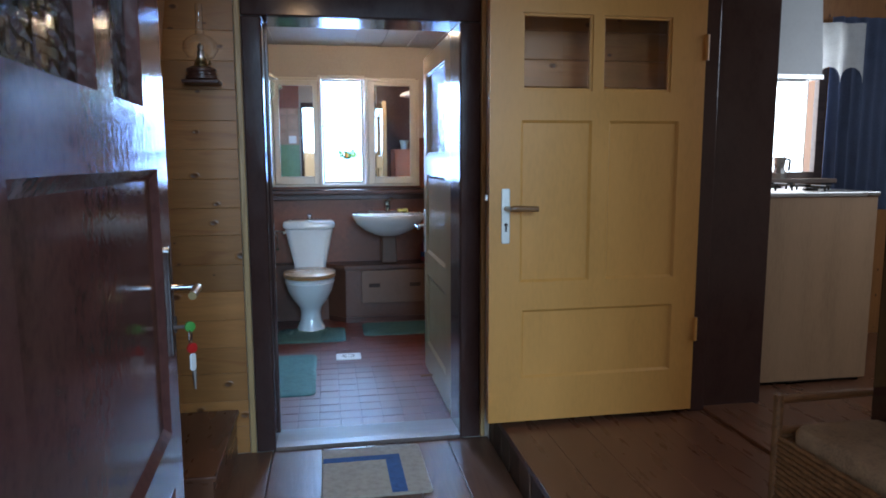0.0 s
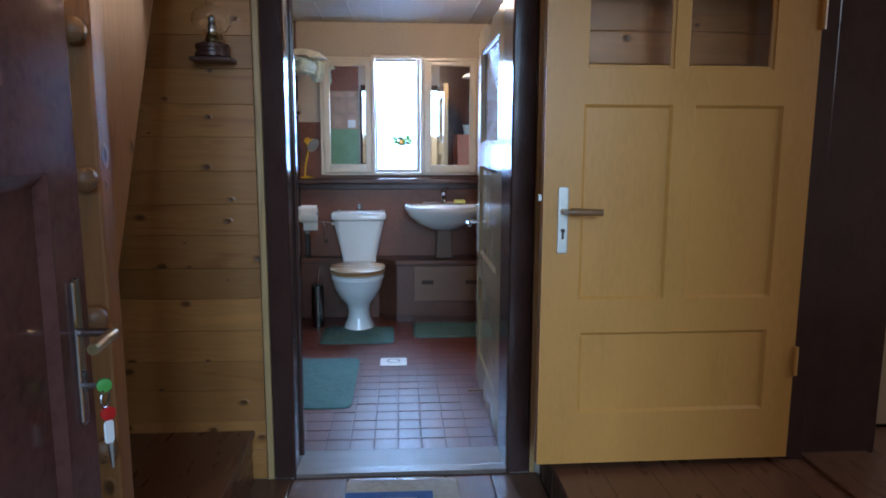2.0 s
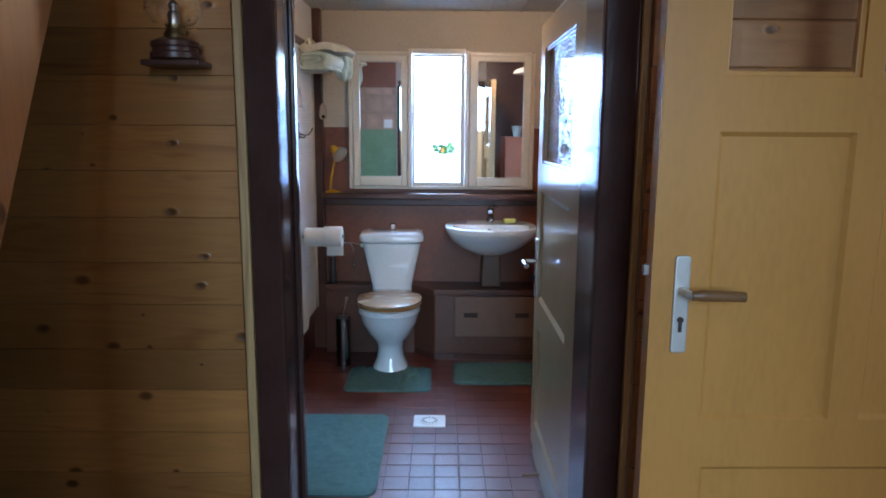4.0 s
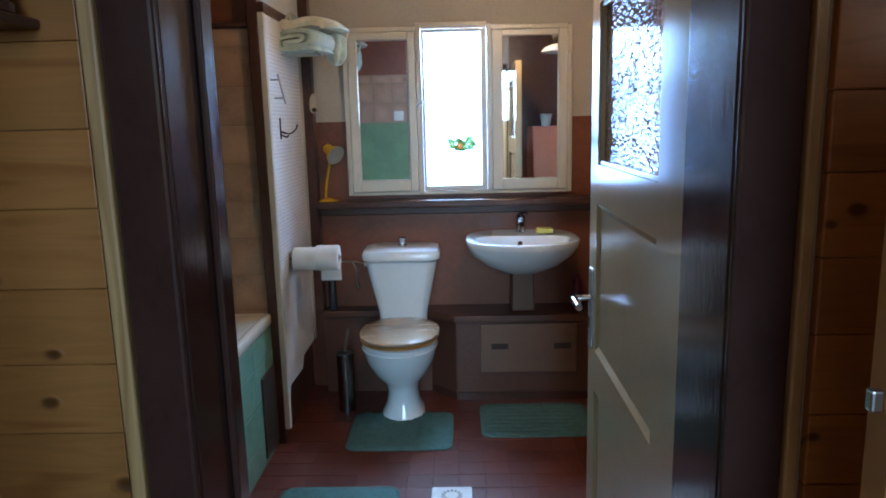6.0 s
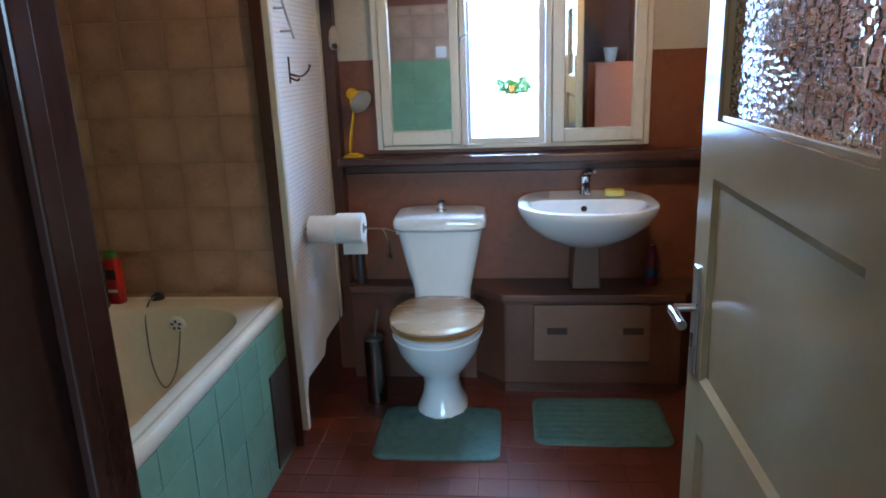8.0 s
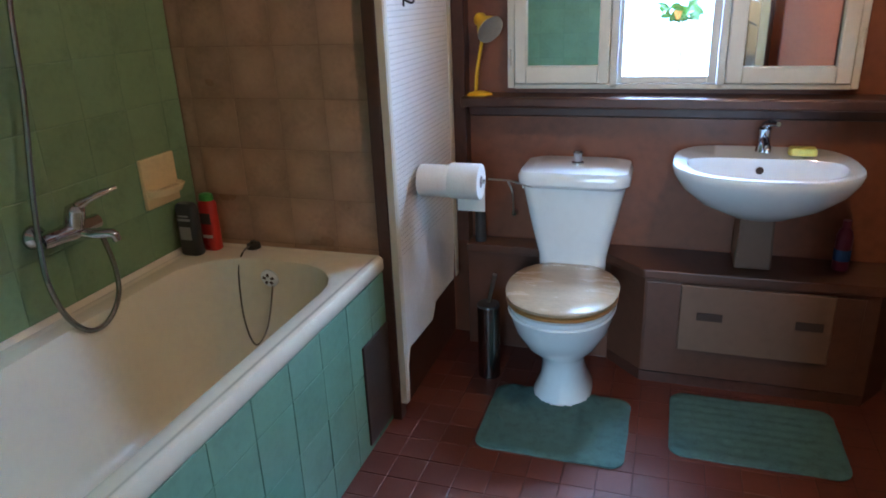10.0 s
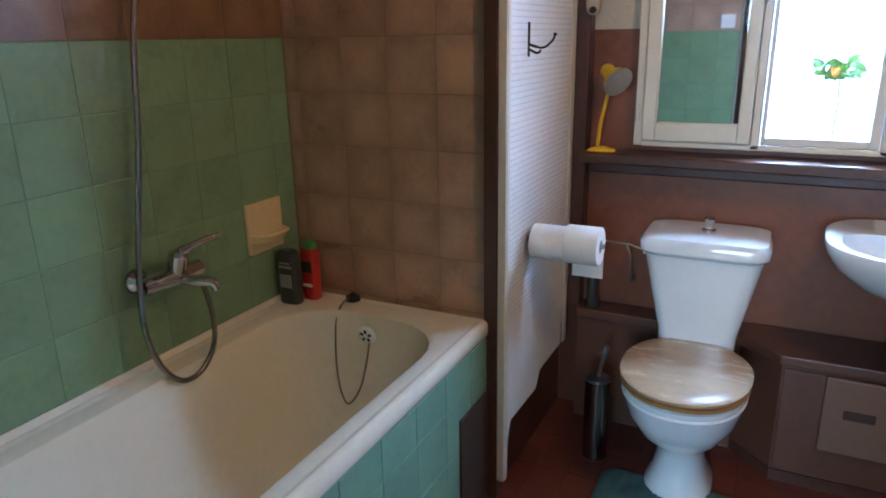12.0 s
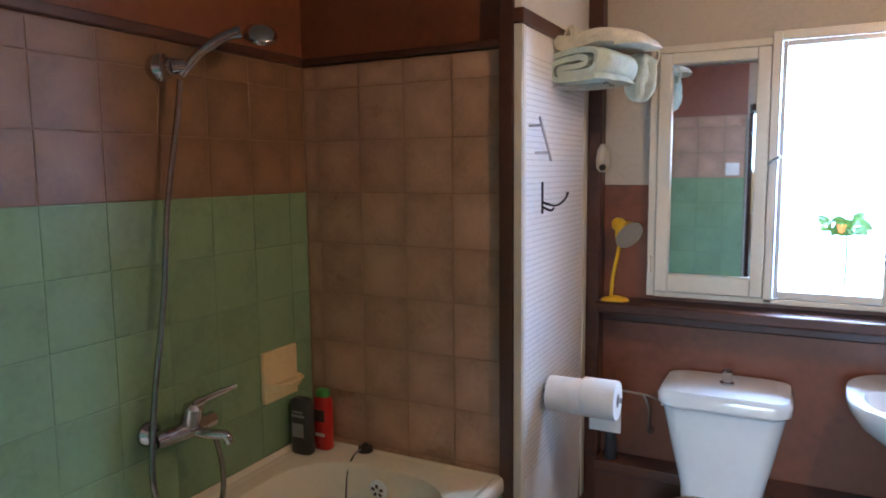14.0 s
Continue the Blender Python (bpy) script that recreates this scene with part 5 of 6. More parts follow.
# ---------------------------------------------------------------- bath
def bath():
    t = thing("bathtub", "built-in cream enamel bathtub with mint tiled front", "bathtub")
    x0, x1, y0, y1, z = X0 + 0.004, -0.590, 3.0, 4.570, 0.610
    def outline(inset, zz, r, taper=0.0, n=7):
        pts = []
        ax0, ax1, ay0, ay1 = x0 + inset, x1 - inset, y0 + inset + taper, y1 - inset
        for cx, cy, s in ((ax1 - r, ay1 - r, 0), (ax0 + r, ay1 - r, 1), (ax0 + r, ay0 + r, 2), (ax1 - r, ay0 + r, 3)):
            for k in range(n):
                a = math.pi / 2 * (s + k / (n - 1))
                pts.append((cx + r * math.cos(a), cy + r * math.sin(a), zz))
        return pts
    def wide(cx, zz, hx, ya, yb, rf, rb, n=7):
        pts = []
        for px, py, s, r in ((cx + hx - rf, yb - rf, 0, rf), (cx - hx + rf, yb - rf, 1, rf), (cx - hx + rb, ya + rb, 2, rb), (cx + hx - rb, ya + rb, 3, rb)):
            for k in range(n):
                a = math.pi / 2 * (s + k / (n - 1))
                pts.append((px + r * math.cos(a), py + r * math.sin(a), zz))
        return pts
    cx = (x0 + x1) / 2 + 0.002
    L = [outline(0.004, z - 0.050, 0.012), outline(0.0, z - 0.042, 0.012), outline(0.0, z - 0.012, 0.014), outline(0.005, z - 0.003, 0.014), outline(0.014, z, 0.014), outline(0.022, z - 0.0005, 0.014), outline(0.026, z - 0.004, 0.014), outline(0.034, z - 0.0045, 0.014),
         wide(cx, z - 0.004, 0.282, 3.06, 4.478, 0.20, 0.16), wide(cx, z - 0.010, 0.268, 3.075, 4.462, 0.19, 0.16), wide(cx, z - 0.06, 0.258, 3.11, 4.445, 0.18, 0.16),
         wide(cx, 0.36, 0.235, 3.27, 4.405, 0.17, 0.15), wide(cx, 0.235, 0.215, 3.42, 4.36, 0.16, 0.15), wide(cx, 0.195, 0.175, 3.50, 4.30, 0.14, 0.12), wide(cx, 0.188, 0.10, 3.6, 4.2, 0.08, 0.08)]
    part("shell", rings(L, caps=(False, True)), M["enamel"], t, "cream enamel tub", smooth=True)
    a = part("apron", box(-0.640, -0.603, 3.0, 4.56, 0.0, z - 0.051), M["green_grout"], t, "mint green tiled front")
    us = [3.0, 3.138, 3.301, 3.464, 3.627, 3.790, 3.954, 4.116, 4.279, 4.442, 4.56]
    vs = [0.003, 0.127, 0.287, 0.447, 0.556]
    for u0, u1 in zip(us, us[1:]):
        for v0, v1 in zip(vs, vs[1:]):
            ob = new("tile", tile_mesh(u1 - u0 - G, v1 - v0 - G, 0, M["apron_green"]))
            ob.parent = a
            ob.location = (-0.6025 + random.uniform(-0.001, 0.001), u0, v0)
    g = part("access_grille", box(-0.596, -0.588, 4.356, 4.548, 0.028, 0.382, 0.003), M["grille"], t, "dark brown metal access panel")
    o_ = part("overflow", lathe([(0.031, 0), (0.031, 0.006), (0.024, 0.010), (0.010, 0.011)], 24, pose(-0.934, 4.432, 0.553, 99)), M["porcelain"], t, "white overflow rose with dark slots", smooth=True)
    for k in range(5):
        aa = 2 * math.pi * k / 5
        bm = box(-0.004, 0.004, 0.009, 0.020, 0.0100, 0.0125)
        moved(bm, pose(-0.934, 4.432, 0.553, 99) @ pose(0, 0, 0, 0, 0, math.degrees(aa)))
        part("slot", bm, M["hatch_slot"], o_)
    ch = thing("plug_chain", "bath plug on its bead chain, plug lying on the rim", "bath plug")
    part("plug", lathe([(0.024, 0.609), (0.022, 0.624), (0.012, 0.626), (0.008, 0.634)], 18, Matrix.Translation((-1.05, 4.535, 0))), M["dark_metal"], ch, "black rubber plug", smooth=True)
    pts = [(-1.05, 4.53, 0.624), (-1.055, 4.475, 0.612), (-1.056, 4.440, 0.55), (-1.035, 4.405, 0.41), (-0.985, 4.375, 0.335), (-0.945, 4.395, 0.39), (-0.928, 4.425, 0.51), (-0.930, 4.430, 0.54)]
    part("chain", tube(pts, 0.0032, 6, smooth_path=8), M["dark_chrome"], ch)
    bm = rings([[(x0, q, z - 0.002), (x0 + 0.016, q, z - 0.002), (x0 + 0.004, q, z + 0.013), (x0, q, z + 0.014)] for q in (y0, y1)])
    part("sealing_strip", bm, M["enamel"], t, "cream sealing strip along the tiles")


bath()


def shower():
    xw = X0 + 0.004
    m_ = thing("bath_mixer", "chrome wall-mounted bath mixer with its lever", "tap")
    z = 0.842
    for y in (3.925, 4.055):
        part("rosette", lathe([(0.033, 0), (0.031, 0.01), (0.018, 0.022)], 22, pose(xw, y, z, 0, 90, 0)), M["chrome"], m_, smooth=True)
        part("inlet", tube([(xw + 0.01, y, z), (xw + 0.055, y, z)], 0.013, 12), M["chrome"], m_, smooth=True)
    part("body", tube([(xw + 0.058, 3.895, z), (xw + 0.060, 3.93, z), (xw + 0.062, 4.0, z), (xw + 0.060, 4.075, z)], [0.020, 0.022, 0.025, 0.021], 16, smooth_path=3), M["chrome"], m_, smooth=True)
    part("spout", tube([(xw + 0.06, 4.0, z - 0.005), (xw + 0.10, 4.012, z - 0.012), (xw + 0.150, 4.03, z - 0.014), (xw + 0.158, 4.034, z - 0.034)], [0.016, 0.014, 0.013, 0.012], 12, smooth_path=3), M["chrome"], m_, smooth=True)
    part("cartridge", lathe([(0.024, 0), (0.026, 0.03), (0.024, 0.05), (0.012, 0.06)], 18, pose(xw + 0.066, 3.995, z + 0.014, 0, 20, 0)), M["chrome"], m_, smooth=True)
    part("lever", tube([(xw + 0.085, 4.0, z + 0.066), (xw + 0.115, 4.035, z + 0.085), (xw + 0.14, 4.085, z + 0.096)], [0.014, 0.009, 0.006], 10, smooth_path=3), M["chrome"], m_, smooth=True)
    s = thing("hand_shower", "chrome hand shower on a wall bracket with a steel hose", "shower")
    by, bz = 4.012, 1.735
    part("bracket", lathe([(0.034, 0), (0.034, 0.02), (0.024, 0.03), (0.02, 0.055)], 22, pose(xw, by, bz, 0, 90, 0)), M["chrome"], s, smooth=True)
    part("holder", tube([(xw + 0.045, by + 0.004, bz), (xw + 0.062, by + 0.03, bz + 0.004)], [0.018, 0.017], 12), M["chrome"], s, smooth=True)
    part("grip", tube([(xw + 0.060, by + 0.020, bz - 0.02), (xw + 0.085, by + 0.05, bz + 0.03), (xw + 0.12, by + 0.095, bz + 0.075), (xw + 0.15, by + 0.13, bz + 0.092)], [0.010, 0.011, 0.014, 0.017], 12, smooth_path=4), M["chrome"], s, smooth=True)
    bm = lathe([(0.014, 0.02), (0.034, 0.012), (0.042, 0.0), (0.040, -0.012), (0.030, -0.016)], 24, pose(xw + 0.185, by + 0.165, bz + 0.09, 20, 28, 0))
    part("head", bm, M["chrome"], s, smooth=True)
    pts = [(xw + 0.058, by + 0.018, bz - 0.03), (xw + 0.052, by + 0.008, bz - 0.12), (xw + 0.042, 3.985, 1.40), (xw + 0.040, 3.962, 1.19), (xw + 0.042, 3.922, 0.98), (xw + 0.062, 3.885, 0.84), (xw + 0.080, 3.868, 0.74), (xw + 0.088, 3.892, 0.64), (xw + 0.092, 3.945, 0.578), (xw + 0.094, 4.01, 0.578), (xw + 0.094, 4.062, 0.632), (xw + 0.094, 4.070, 0.715), (xw + 0.092, 4.050, 0.82)]
    part("hose", tube(pts, 0.0075, 8, smooth_path=14), M["dark_chrome"], s, "ribbed steel hose", smooth=True)


shower()

sd = thing("soap_dish", "cream ceramic soap dish set into the green tiles", "soap dish")
part("plate", box(X0 - 0.004, X0 + 0.012, 4.334, 4.486, 0.786, 0.944, 0.004), M["soap_tile"], sd)
bm = rings([oval(0, 0, 0.070, 0.045, 0.0, 0.0, sq=2.4), oval(0, 0, 0.074, 0.060, 0.0, 0.022, sq=2.4), oval(0, 0, 0.068, 0.054, 0.0, 0.026, sq=2.4), oval(0, 0, 0.06, 0.045, 0.0, 0.014, sq=2.4)])
moved(bm, pose(X0 + 0.011, 4.410, 0.826, 0, 0, 90))
part("dish", bm, M["soap_tile"], sd, smooth=True)


def bottle(x, y, w, d_, h, body, label, cap=None, name="shampoo_bottle"):
    b = thing(name, label, "bottle")
    z = 0.607
    part("body", rings([oval(x, y, w * k, d_ * k, d_ * k, z + h * t, 28, 3) for k, t in ((0.92, 0), (1, 0.02), (1, 0.5), (0.98, 0.86), (0.9, 0.93), (0.7, 0.96))]), body, b, smooth=True)
    if cap:
        part("cap", rings([oval(x, y, w * k, d_ * k, d_ * k, z + h * t, 24, 2.4) for k, t in ((0.8, 0.955), (0.82, 1.0), (0.74, 1.07), (0.4, 1.09))]), cap, b, smooth=True)
    return b


b = bottle(-1.224, 4.448, 0.038, 0.022, 0.182, M["black_plastic"], "dark grey shampoo bottle standing on the bath rim")
part("label", box(-1.246, -1.204, 4.4245, 4.4265, 0.662, 0.706, 0.0005), M["label_grey"], b, "small grey printed label")
part("label", box(-1.250, -1.200, 4.4248, 4.4262, 0.726, 0.734), M["label_grey"], b)
part("label", box(-1.244, -1.206, 4.4248, 4.4262, 0.740, 0.745), M["label_grey"], b)
b = bottle(-1.186, 4.505, 0.030, 0.022, 0.178, M["red_plastic"], "red shower gel bottle with a green cap on the bath rim", M["green_plastic"], "shower_gel")
part("label", box(-1.204, -1.166, 4.4815, 4.4835, 0.70, 0.737), M["hatch_slot"], b, "dark printed emblem")
part("label", box(-1.202, -1.168, 4.4815, 4.4835, 0.652, 0.662), M["paper"], b, "pale printed line")

# ---------------------------------------------------------------- perforated screen and what hangs on it
sc = thing("perforated_screen", "white perforated hardboard screen at the end of the bath", "screen")
poly = [(4.562, 0.07), (4.590, 0.07), (4.594, 0.20), (4.62, 0.255), (4.86, 0.245), (4.90, 0.30), (5.13, 0.30), (5.15, 0.45), (5.19, 0.46), (5.19, 1.862), (4.562, 1.862)]
part("board", prism(poly, 0, -0.560, -0.541), M["panel_white"], sc)
part("edge_strip", box(-0.561, -0.537, 4.553, 4.5615, 0.07, 1.862, 0.002), M["cream"], sc)
part("edge_strip", box(-0.5405, -0.536, 4.562, 4.580, 0.07, 1.862, 0.001), M["cream"], sc)
part("edge_strip", box(-0.5405, -0.536, 5.150, 5.188, 0.30, 1.862, 0.001), M["cream"], sc)
part("top_rail", box(-0.561, -0.532, 4.550, 5.19, 1.864, 1.903, 0.003), M["brown_trim"], sc)
b = bmesh.new()
yy = 4.60
while yy < 5.14:
    zz = 0.60
    while zz < 1.80:
        v = [b.verts.new((-0.5402, yy + 0.0027 * math.cos(a), zz + 0.0027 * math.sin(a))) for a in (math.pi / 3 * k for k in range(6))]
        b.faces.new(v)
        zz += 0.0165
    yy += 0.0165
tagged(part("perforation", b, M["hole"], sc), kind="stuff")

hk = thing("towel_hook", "blackened double wall hook on the white screen", "hook")
part("plate", box(-0.541, -0.536, 4.719, 4.728, 1.352, 1.445, 0.002), M["dark_metal"], hk)
part("prong", tube([(-0.537, 4.724, 1.385), (-0.50, 4.73, 1.376), (-0.475, 4.738, 1.395), (-0.468, 4.74, 1.415)], [0.004, 0.003, 0.003, 0.0045], 8, smooth_path=4), M["dark_metal"], hk, smooth=True)
part("prong", tube([(-0.537, 4.724, 1.372), (-0.515, 4.726, 1.362), (-0.505, 4.728, 1.370)], 0.0035, 8, smooth_path=4), M["dark_metal"], hk, smooth=True)
hb = thing("rail_hook", "small steel bar handle on two pins, hung askew", "hook")
part("bar", tube([(-0.505, 4.602, 1.622), (-0.500, 4.685, 1.505)], 0.0038, 10), M["steel"], hb)
part("pin", tube([(-0.541, 4.617, 1.60), (-0.503, 4.617, 1.60)], 0.004, 8), M["steel"], hb)
part("pin", tube([(-0.541, 4.668, 1.528), (-0.501, 4.668, 1.528)], 0.004, 8), M["steel"], hb)

tr = thing("toilet_roll_holder", "two white paper rolls on a wall pin", "toilet paper")
for x0, x1, r, off in ((-0.522, -0.419, 0.053, 0.0), (-0.417, -0.316, 0.058, 0.003)):
    bm = lathe([(0.02, 0), (r - 0.002, 0), (r, 0.003), (r, x1 - x0 - 0.003), (r - 0.002, x1 - x0), (0.02, x1 - x0)], 32, pose(x0, 4.752, 0.810 + off, 0, 90, 0), caps=(False, False))
    part("paper_roll", bm, M["paper"], tr, "white toilet paper roll", smooth=True)
    part("core", lathe([(0.0205, 0.001), (0.0205, x1 - x0 - 0.001)], 20, pose(x0, 4.752, 0.810 + off, 0, 90, 0)), M["card"], tr)
part("pin", tube([(-0.545, 4.752, 0.812), (-0.306, 4.752, 0.815)], 0.008, 10), M["steel"], tr)
part("hanging_sheet", box(-0.414, -0.319, 4.806, 4.8075, 0.695, 0.81), M["paper"], tr)
af = thing("air_freshener", "small dark bottle of air freshener on the ledge by the screen", "bottle")
part("body", lathe([(0.022, 0.449), (0.023, 0.46), (0.020, 0.60), (0.012, 0.62)], 16, Matrix.Translation((-0.44, 5.19, 0))), M["black_plastic"], af, smooth=True)
part("cap", lathe([(0.018, 0.622), (0.018, 0.66), (0.01, 0.67)], 16, Matrix.Translation((-0.44, 5.19, 0))), M["label_grey"], af, smooth=True)
fr_ = thing("scent_dispenser", "small off-white scent dispenser beside the corner post", "dispenser")
part("body", rings([oval(-0.482, 5.184, 0.024 * k, 0.02 * k, 0.009, 1.47 + t, 20) for k, t in ((0.5, 0), (0.9, 0.012), (1, 0.04), (0.8, 0.075), (0.3, 0.095))]), M["white_wall"], fr_, smooth=True)
part("nozzle", lathe([(0.012, 0), (0.010, 0.012)], 12, pose(-0.478, 5.166, 1.485, 90)), M["dark_metal"], fr_)


def towels():
    rack = thing("towel_shelf", "small wire shelf on the screen under folded towels", "shelf")
    for y in (4.82, 4.88, 4.94):
        part("wire", tube([(-0.545, y, 1.722), (-0.375, y, 1.725)], 0.003, 8), M["steel"], rack)
    part("wire", tube([(-0.378, 4.80, 1.725), (-0.378, 4.96, 1.725)], 0.003, 8), M["steel"], rack)

    def folded(name, label, origin, u, w, path, thick, length, material, seed):
        """Cloth laid in folds: path in (across, up) metres, swept along w with small creases."""
        t = thing(name, label, "towel", "folded towels")
        pts = [Vector((p[0], p[1])) for p in path]
        fine = []
        for i in range(len(pts) - 1):
            a, b_, c, d_ = pts[max(i - 1, 0)], pts[i], pts[i + 1], pts[min(i + 2, len(pts) - 1)]
            for k in range(5):
                q = k / 5
                fine.append(0.5 * ((2 * b_) + (c - a) * q + (2 * a - 5 * b_ + 4 * c - d_) * q * q + (3 * b_ - a - 3 * c + d_) * q ** 3))
        fine.append(pts[-1])
        side = []
        for i, p in enumerate(fine):
            d_ = (fine[min(i + 1, len(fine) - 1)] - fine[max(i - 1, 0)]).normalized()
            side.append(Vector((-d_.y, d_.x)) * thick / 2)
        ring = [p + s for p, s in zip(fine, side)] + [p - s for p, s in reversed(list(zip(fine, side)))]
        u, w, o = Vector((*u, 0)).normalized(), Vector((*w, 0)).normalized(), Vector(origin)
        loops = []
        for j in range(15):
            q = j / 14
            sq = 1 - 0.16 * (2 * q - 1) ** 6
            loop = []
            for r in ring:
                x, z = r.x * sq, r.y * (1 - 0.10 * q)
                n1 = noise.noise(Vector((x * 16, q * 3.2, z * 22 + seed)))
                n2 = noise.noise(Vector((x * 40, q * 9, z * 50 + seed)))
                loop.append(o + u * (x + 0.006 * n1) + w * (q * length + 0.010 * n1) + Vector((0, 0, max(z + 0.006 * n1 * q + 0.002 * n2 - 0.014 * q * q, -0.004))))
            loops.append(loop)
        part("cloth", rings(loops), material, t, smooth=True)
        return t

    low = [(0.16, 0.008), (0.02, 0.008), (-0.012, 0.020), (-0.008, 0.052), (0.03, 0.062), (0.10, 0.066), (0.122, 0.052), (0.10, 0.042), (0.03, 0.040), (0.016, 0.032), (0.03, 0.024), (0.13, 0.024), (0.158, 0.034), (0.160, 0.066), (0.13, 0.084), (0.04, 0.086), (-0.004, 0.076)]
    folded("folded_towel", "pale green folded terry towel on the wire shelf", (-0.530, 4.80, 1.733), (0.96, -0.30), (0.34, 0.94), [(a * 1.02, b_ * 0.98) for a, b_ in low], 0.0165, 0.19, M["towel_green"], 1)
    top = [(0.235, -0.010), (0.225, 0.018), (0.16, 0.026), (0.06, 0.014), (-0.005, 0.012), (-0.020, 0.028), (0.0, 0.038), (0.06, 0.030), (0.15, 0.046), (0.235, 0.030), (0.262, 0.004), (0.255, -0.012)]
    folded("folded_towel", "cream folded terry towel on top of the pale green one", (-0.518, 4.815, 1.829), (0.96, -0.20), (0.26, 0.95), [(a * 0.88, b_ * 0.82) for a, b_ in top], 0.022, 0.19, M["towel"], 7)
    nub = [(0.0, 0.0), (0.012, 0.05), (0.03, 0.058), (0.045, 0.03), (0.05, 0.0)]
    folded("face_cloth", "small cream face cloth tucked behind the folded towels", (-0.522, 4.86, 1.842), (0.96, -0.26), (0.30, 0.95), nub, 0.012, 0.06, M["towel"], 11)
    fl = thing("flannel", "pale green flannel bunched at the end of the towel shelf", "towel", "folded towels")
    loops = []
    for j in range(17):
        q = math.pi * (0.03 + 0.94 * j / 16)
        loop = []
        for i in range(28):
            a = 2 * math.pi * i / 28
            k = 1 + 0.16 * math.sin(5 * a + 1.5 * q) + 0.22 * noise.noise(Vector((2.2 * math.cos(a), 2.2 * math.sin(a), 3 * q)))
            rr = 0.046 * math.sin(q) ** 0.8 * k
            loop.append((-0.318 + rr * math.cos(a), 4.972 + rr * math.sin(a), 1.752 + 0.072 * math.cos(q)))
        loops.append(loop)
    part("cloth", rings(loops), M["towel_green"], fl, smooth=True)
    part("hanging_loop", tube([(-0.33, 4.98, 1.807), (-0.315, 4.99, 1.839), (-0.285, 5.0, 1.843), (-0.27, 5.0, 1.817), (-0.285, 4.99, 1.782)], 0.005, 8, smooth_path=4), M["towel"], fl, smooth=True)


towels()

# ---------------------------------------------------------------- small things on the shelf and sill
def desk_lamp():
    l = thing("desk_lamp", "small yellow clip-on desk lamp standing on the shelf", "lamp")
    x, y, z = -0.432, 5.185, 1.015
    part("base", rings([oval(x, y, 0.052 * k, 0.04 * k, 0.04 * k, z + t, 28) for k, t in ((1, 0), (1, 0.008), (0.8, 0.018), (0.25, 0.026))]), M["yellow_plastic"], l, smooth=True)
    part("arm", tube([(x - 0.015, y, z + 0.02), (x - 0.006, y - 0.01, z + 0.10), (x + 0.012, y - 0.02, z + 0.18), (x + 0.028, y - 0.03, z + 0.265)], 0.0065, 10, smooth_path=4), M["yellow_plastic"], l, smooth=True)
    m = pose(x + 0.032, y - 0.035, z + 0.262, 120, 0, 52)
    part("shade", lathe([(0.018, -0.045), (0.024, -0.035), (0.024, -0.012), (0.040, 0.012), (0.050, 0.035), (0.048, 0.035), (0.038, 0.014), (0.02, -0.01)], 28, m, caps=(True, False)), M["yellow_plastic"], l, smooth=True)
    part("bulb", lathe([(0.012, -0.008), (0.022, 0.010), (0.024, 0.024), (0.012, 0.036)], 18, m), M["label_grey"], l, "frosted bulb, switched off", smooth=True)
    part("rim", lathe([(0.0485, 0.034), (0.051, 0.034), (0.051, 0.038), (0.0485, 0.038)], 28, m), M["steel"], l)


desk_lamp()


def sill_flower():
    v = thing("flower_vase", "slim glass vase with a leafy orange flower on the outer sill", "flower")
    x, y, z = 0.262, 5.34, 1.062
    part("vase", lathe([(0.024, 0), (0.026, 0.006), (0.018, 0.05), (0.016, 0.11), (0.02, 0.12), (0.018, 0.118), (0.014, 0.11), (0.016, 0.05), (0.022, 0.01)], 20, Matrix.Translation((x, y, z))), M["glass"], v, smooth=True)
    part("stem", tube([(x, y, z + 0.02), (x + 0.004, y, z + 0.12), (x - 0.002, y, z + 0.225)], 0.003, 6), M["leaf"], v)
    for k in range(20):
        a = k * 2.4
        b = bmesh.new()
        L, W = random.uniform(0.05, 0.075), random.uniform(0.015, 0.024)
        pts = []
        for i in range(6):
            t = i / 5
            w = W * math.sin(math.pi * min(1, 0.08 + t * 0.95)) ** 0.8
            pts.append([(t * L, -w, 0.25 * L * math.sin(t * 2.6)), (t * L, 0, 0.25 * L * math.sin(t * 2.6) - 0.003), (t * L, w, 0.25 * L * math.sin(t * 2.6))])
        vs = [[b.verts.new(p) for p in r] for r in pts]
        for p, q in zip(vs, vs[1:]):
            b.faces.new((p[0], p[1], q[1], q[0]))
            b.faces.new((p[1], p[2], q[2], q[1]))
        moved(b, pose(x + (0.016 if k % 3 else -0.044), y, z + 0.200 + 0.0025 * k, random.uniform(-70, 70), random.uniform(-35, 25), math.degrees(a)))
        part("leaf", b, M["leaf"], v)
    for k in range(7):
        bm = rings([oval(0, 0.016, 0.010 * s, 0.018 * s, 0.018 * s, 0.002 * j, 10) for j, s in enumerate((0.5, 1, 0.5))])
        part("petal", moved(bm, pose(x - 0.016, y - 0.02, z + 0.207, 60, 0, k * 51)), M["petal"], v, "small orange petal")


sill_flower()
sw = thing("light_switch", "white square light switch on the tiles by the door", "switch")
part("plate", hull_box(-0.04, 0.04, -0.04, 0.04, 0, 0.012, 0.008), M["panel_white"], sw)
part("rocker", box(-0.024, 0.024, -0.024, 0.024, 0.012, 0.017, 0.002), M["panel_white"], sw)
sw.matrix_world = pose(-0.265, YD + 0.0225, 1.47, -90, 0, 0)

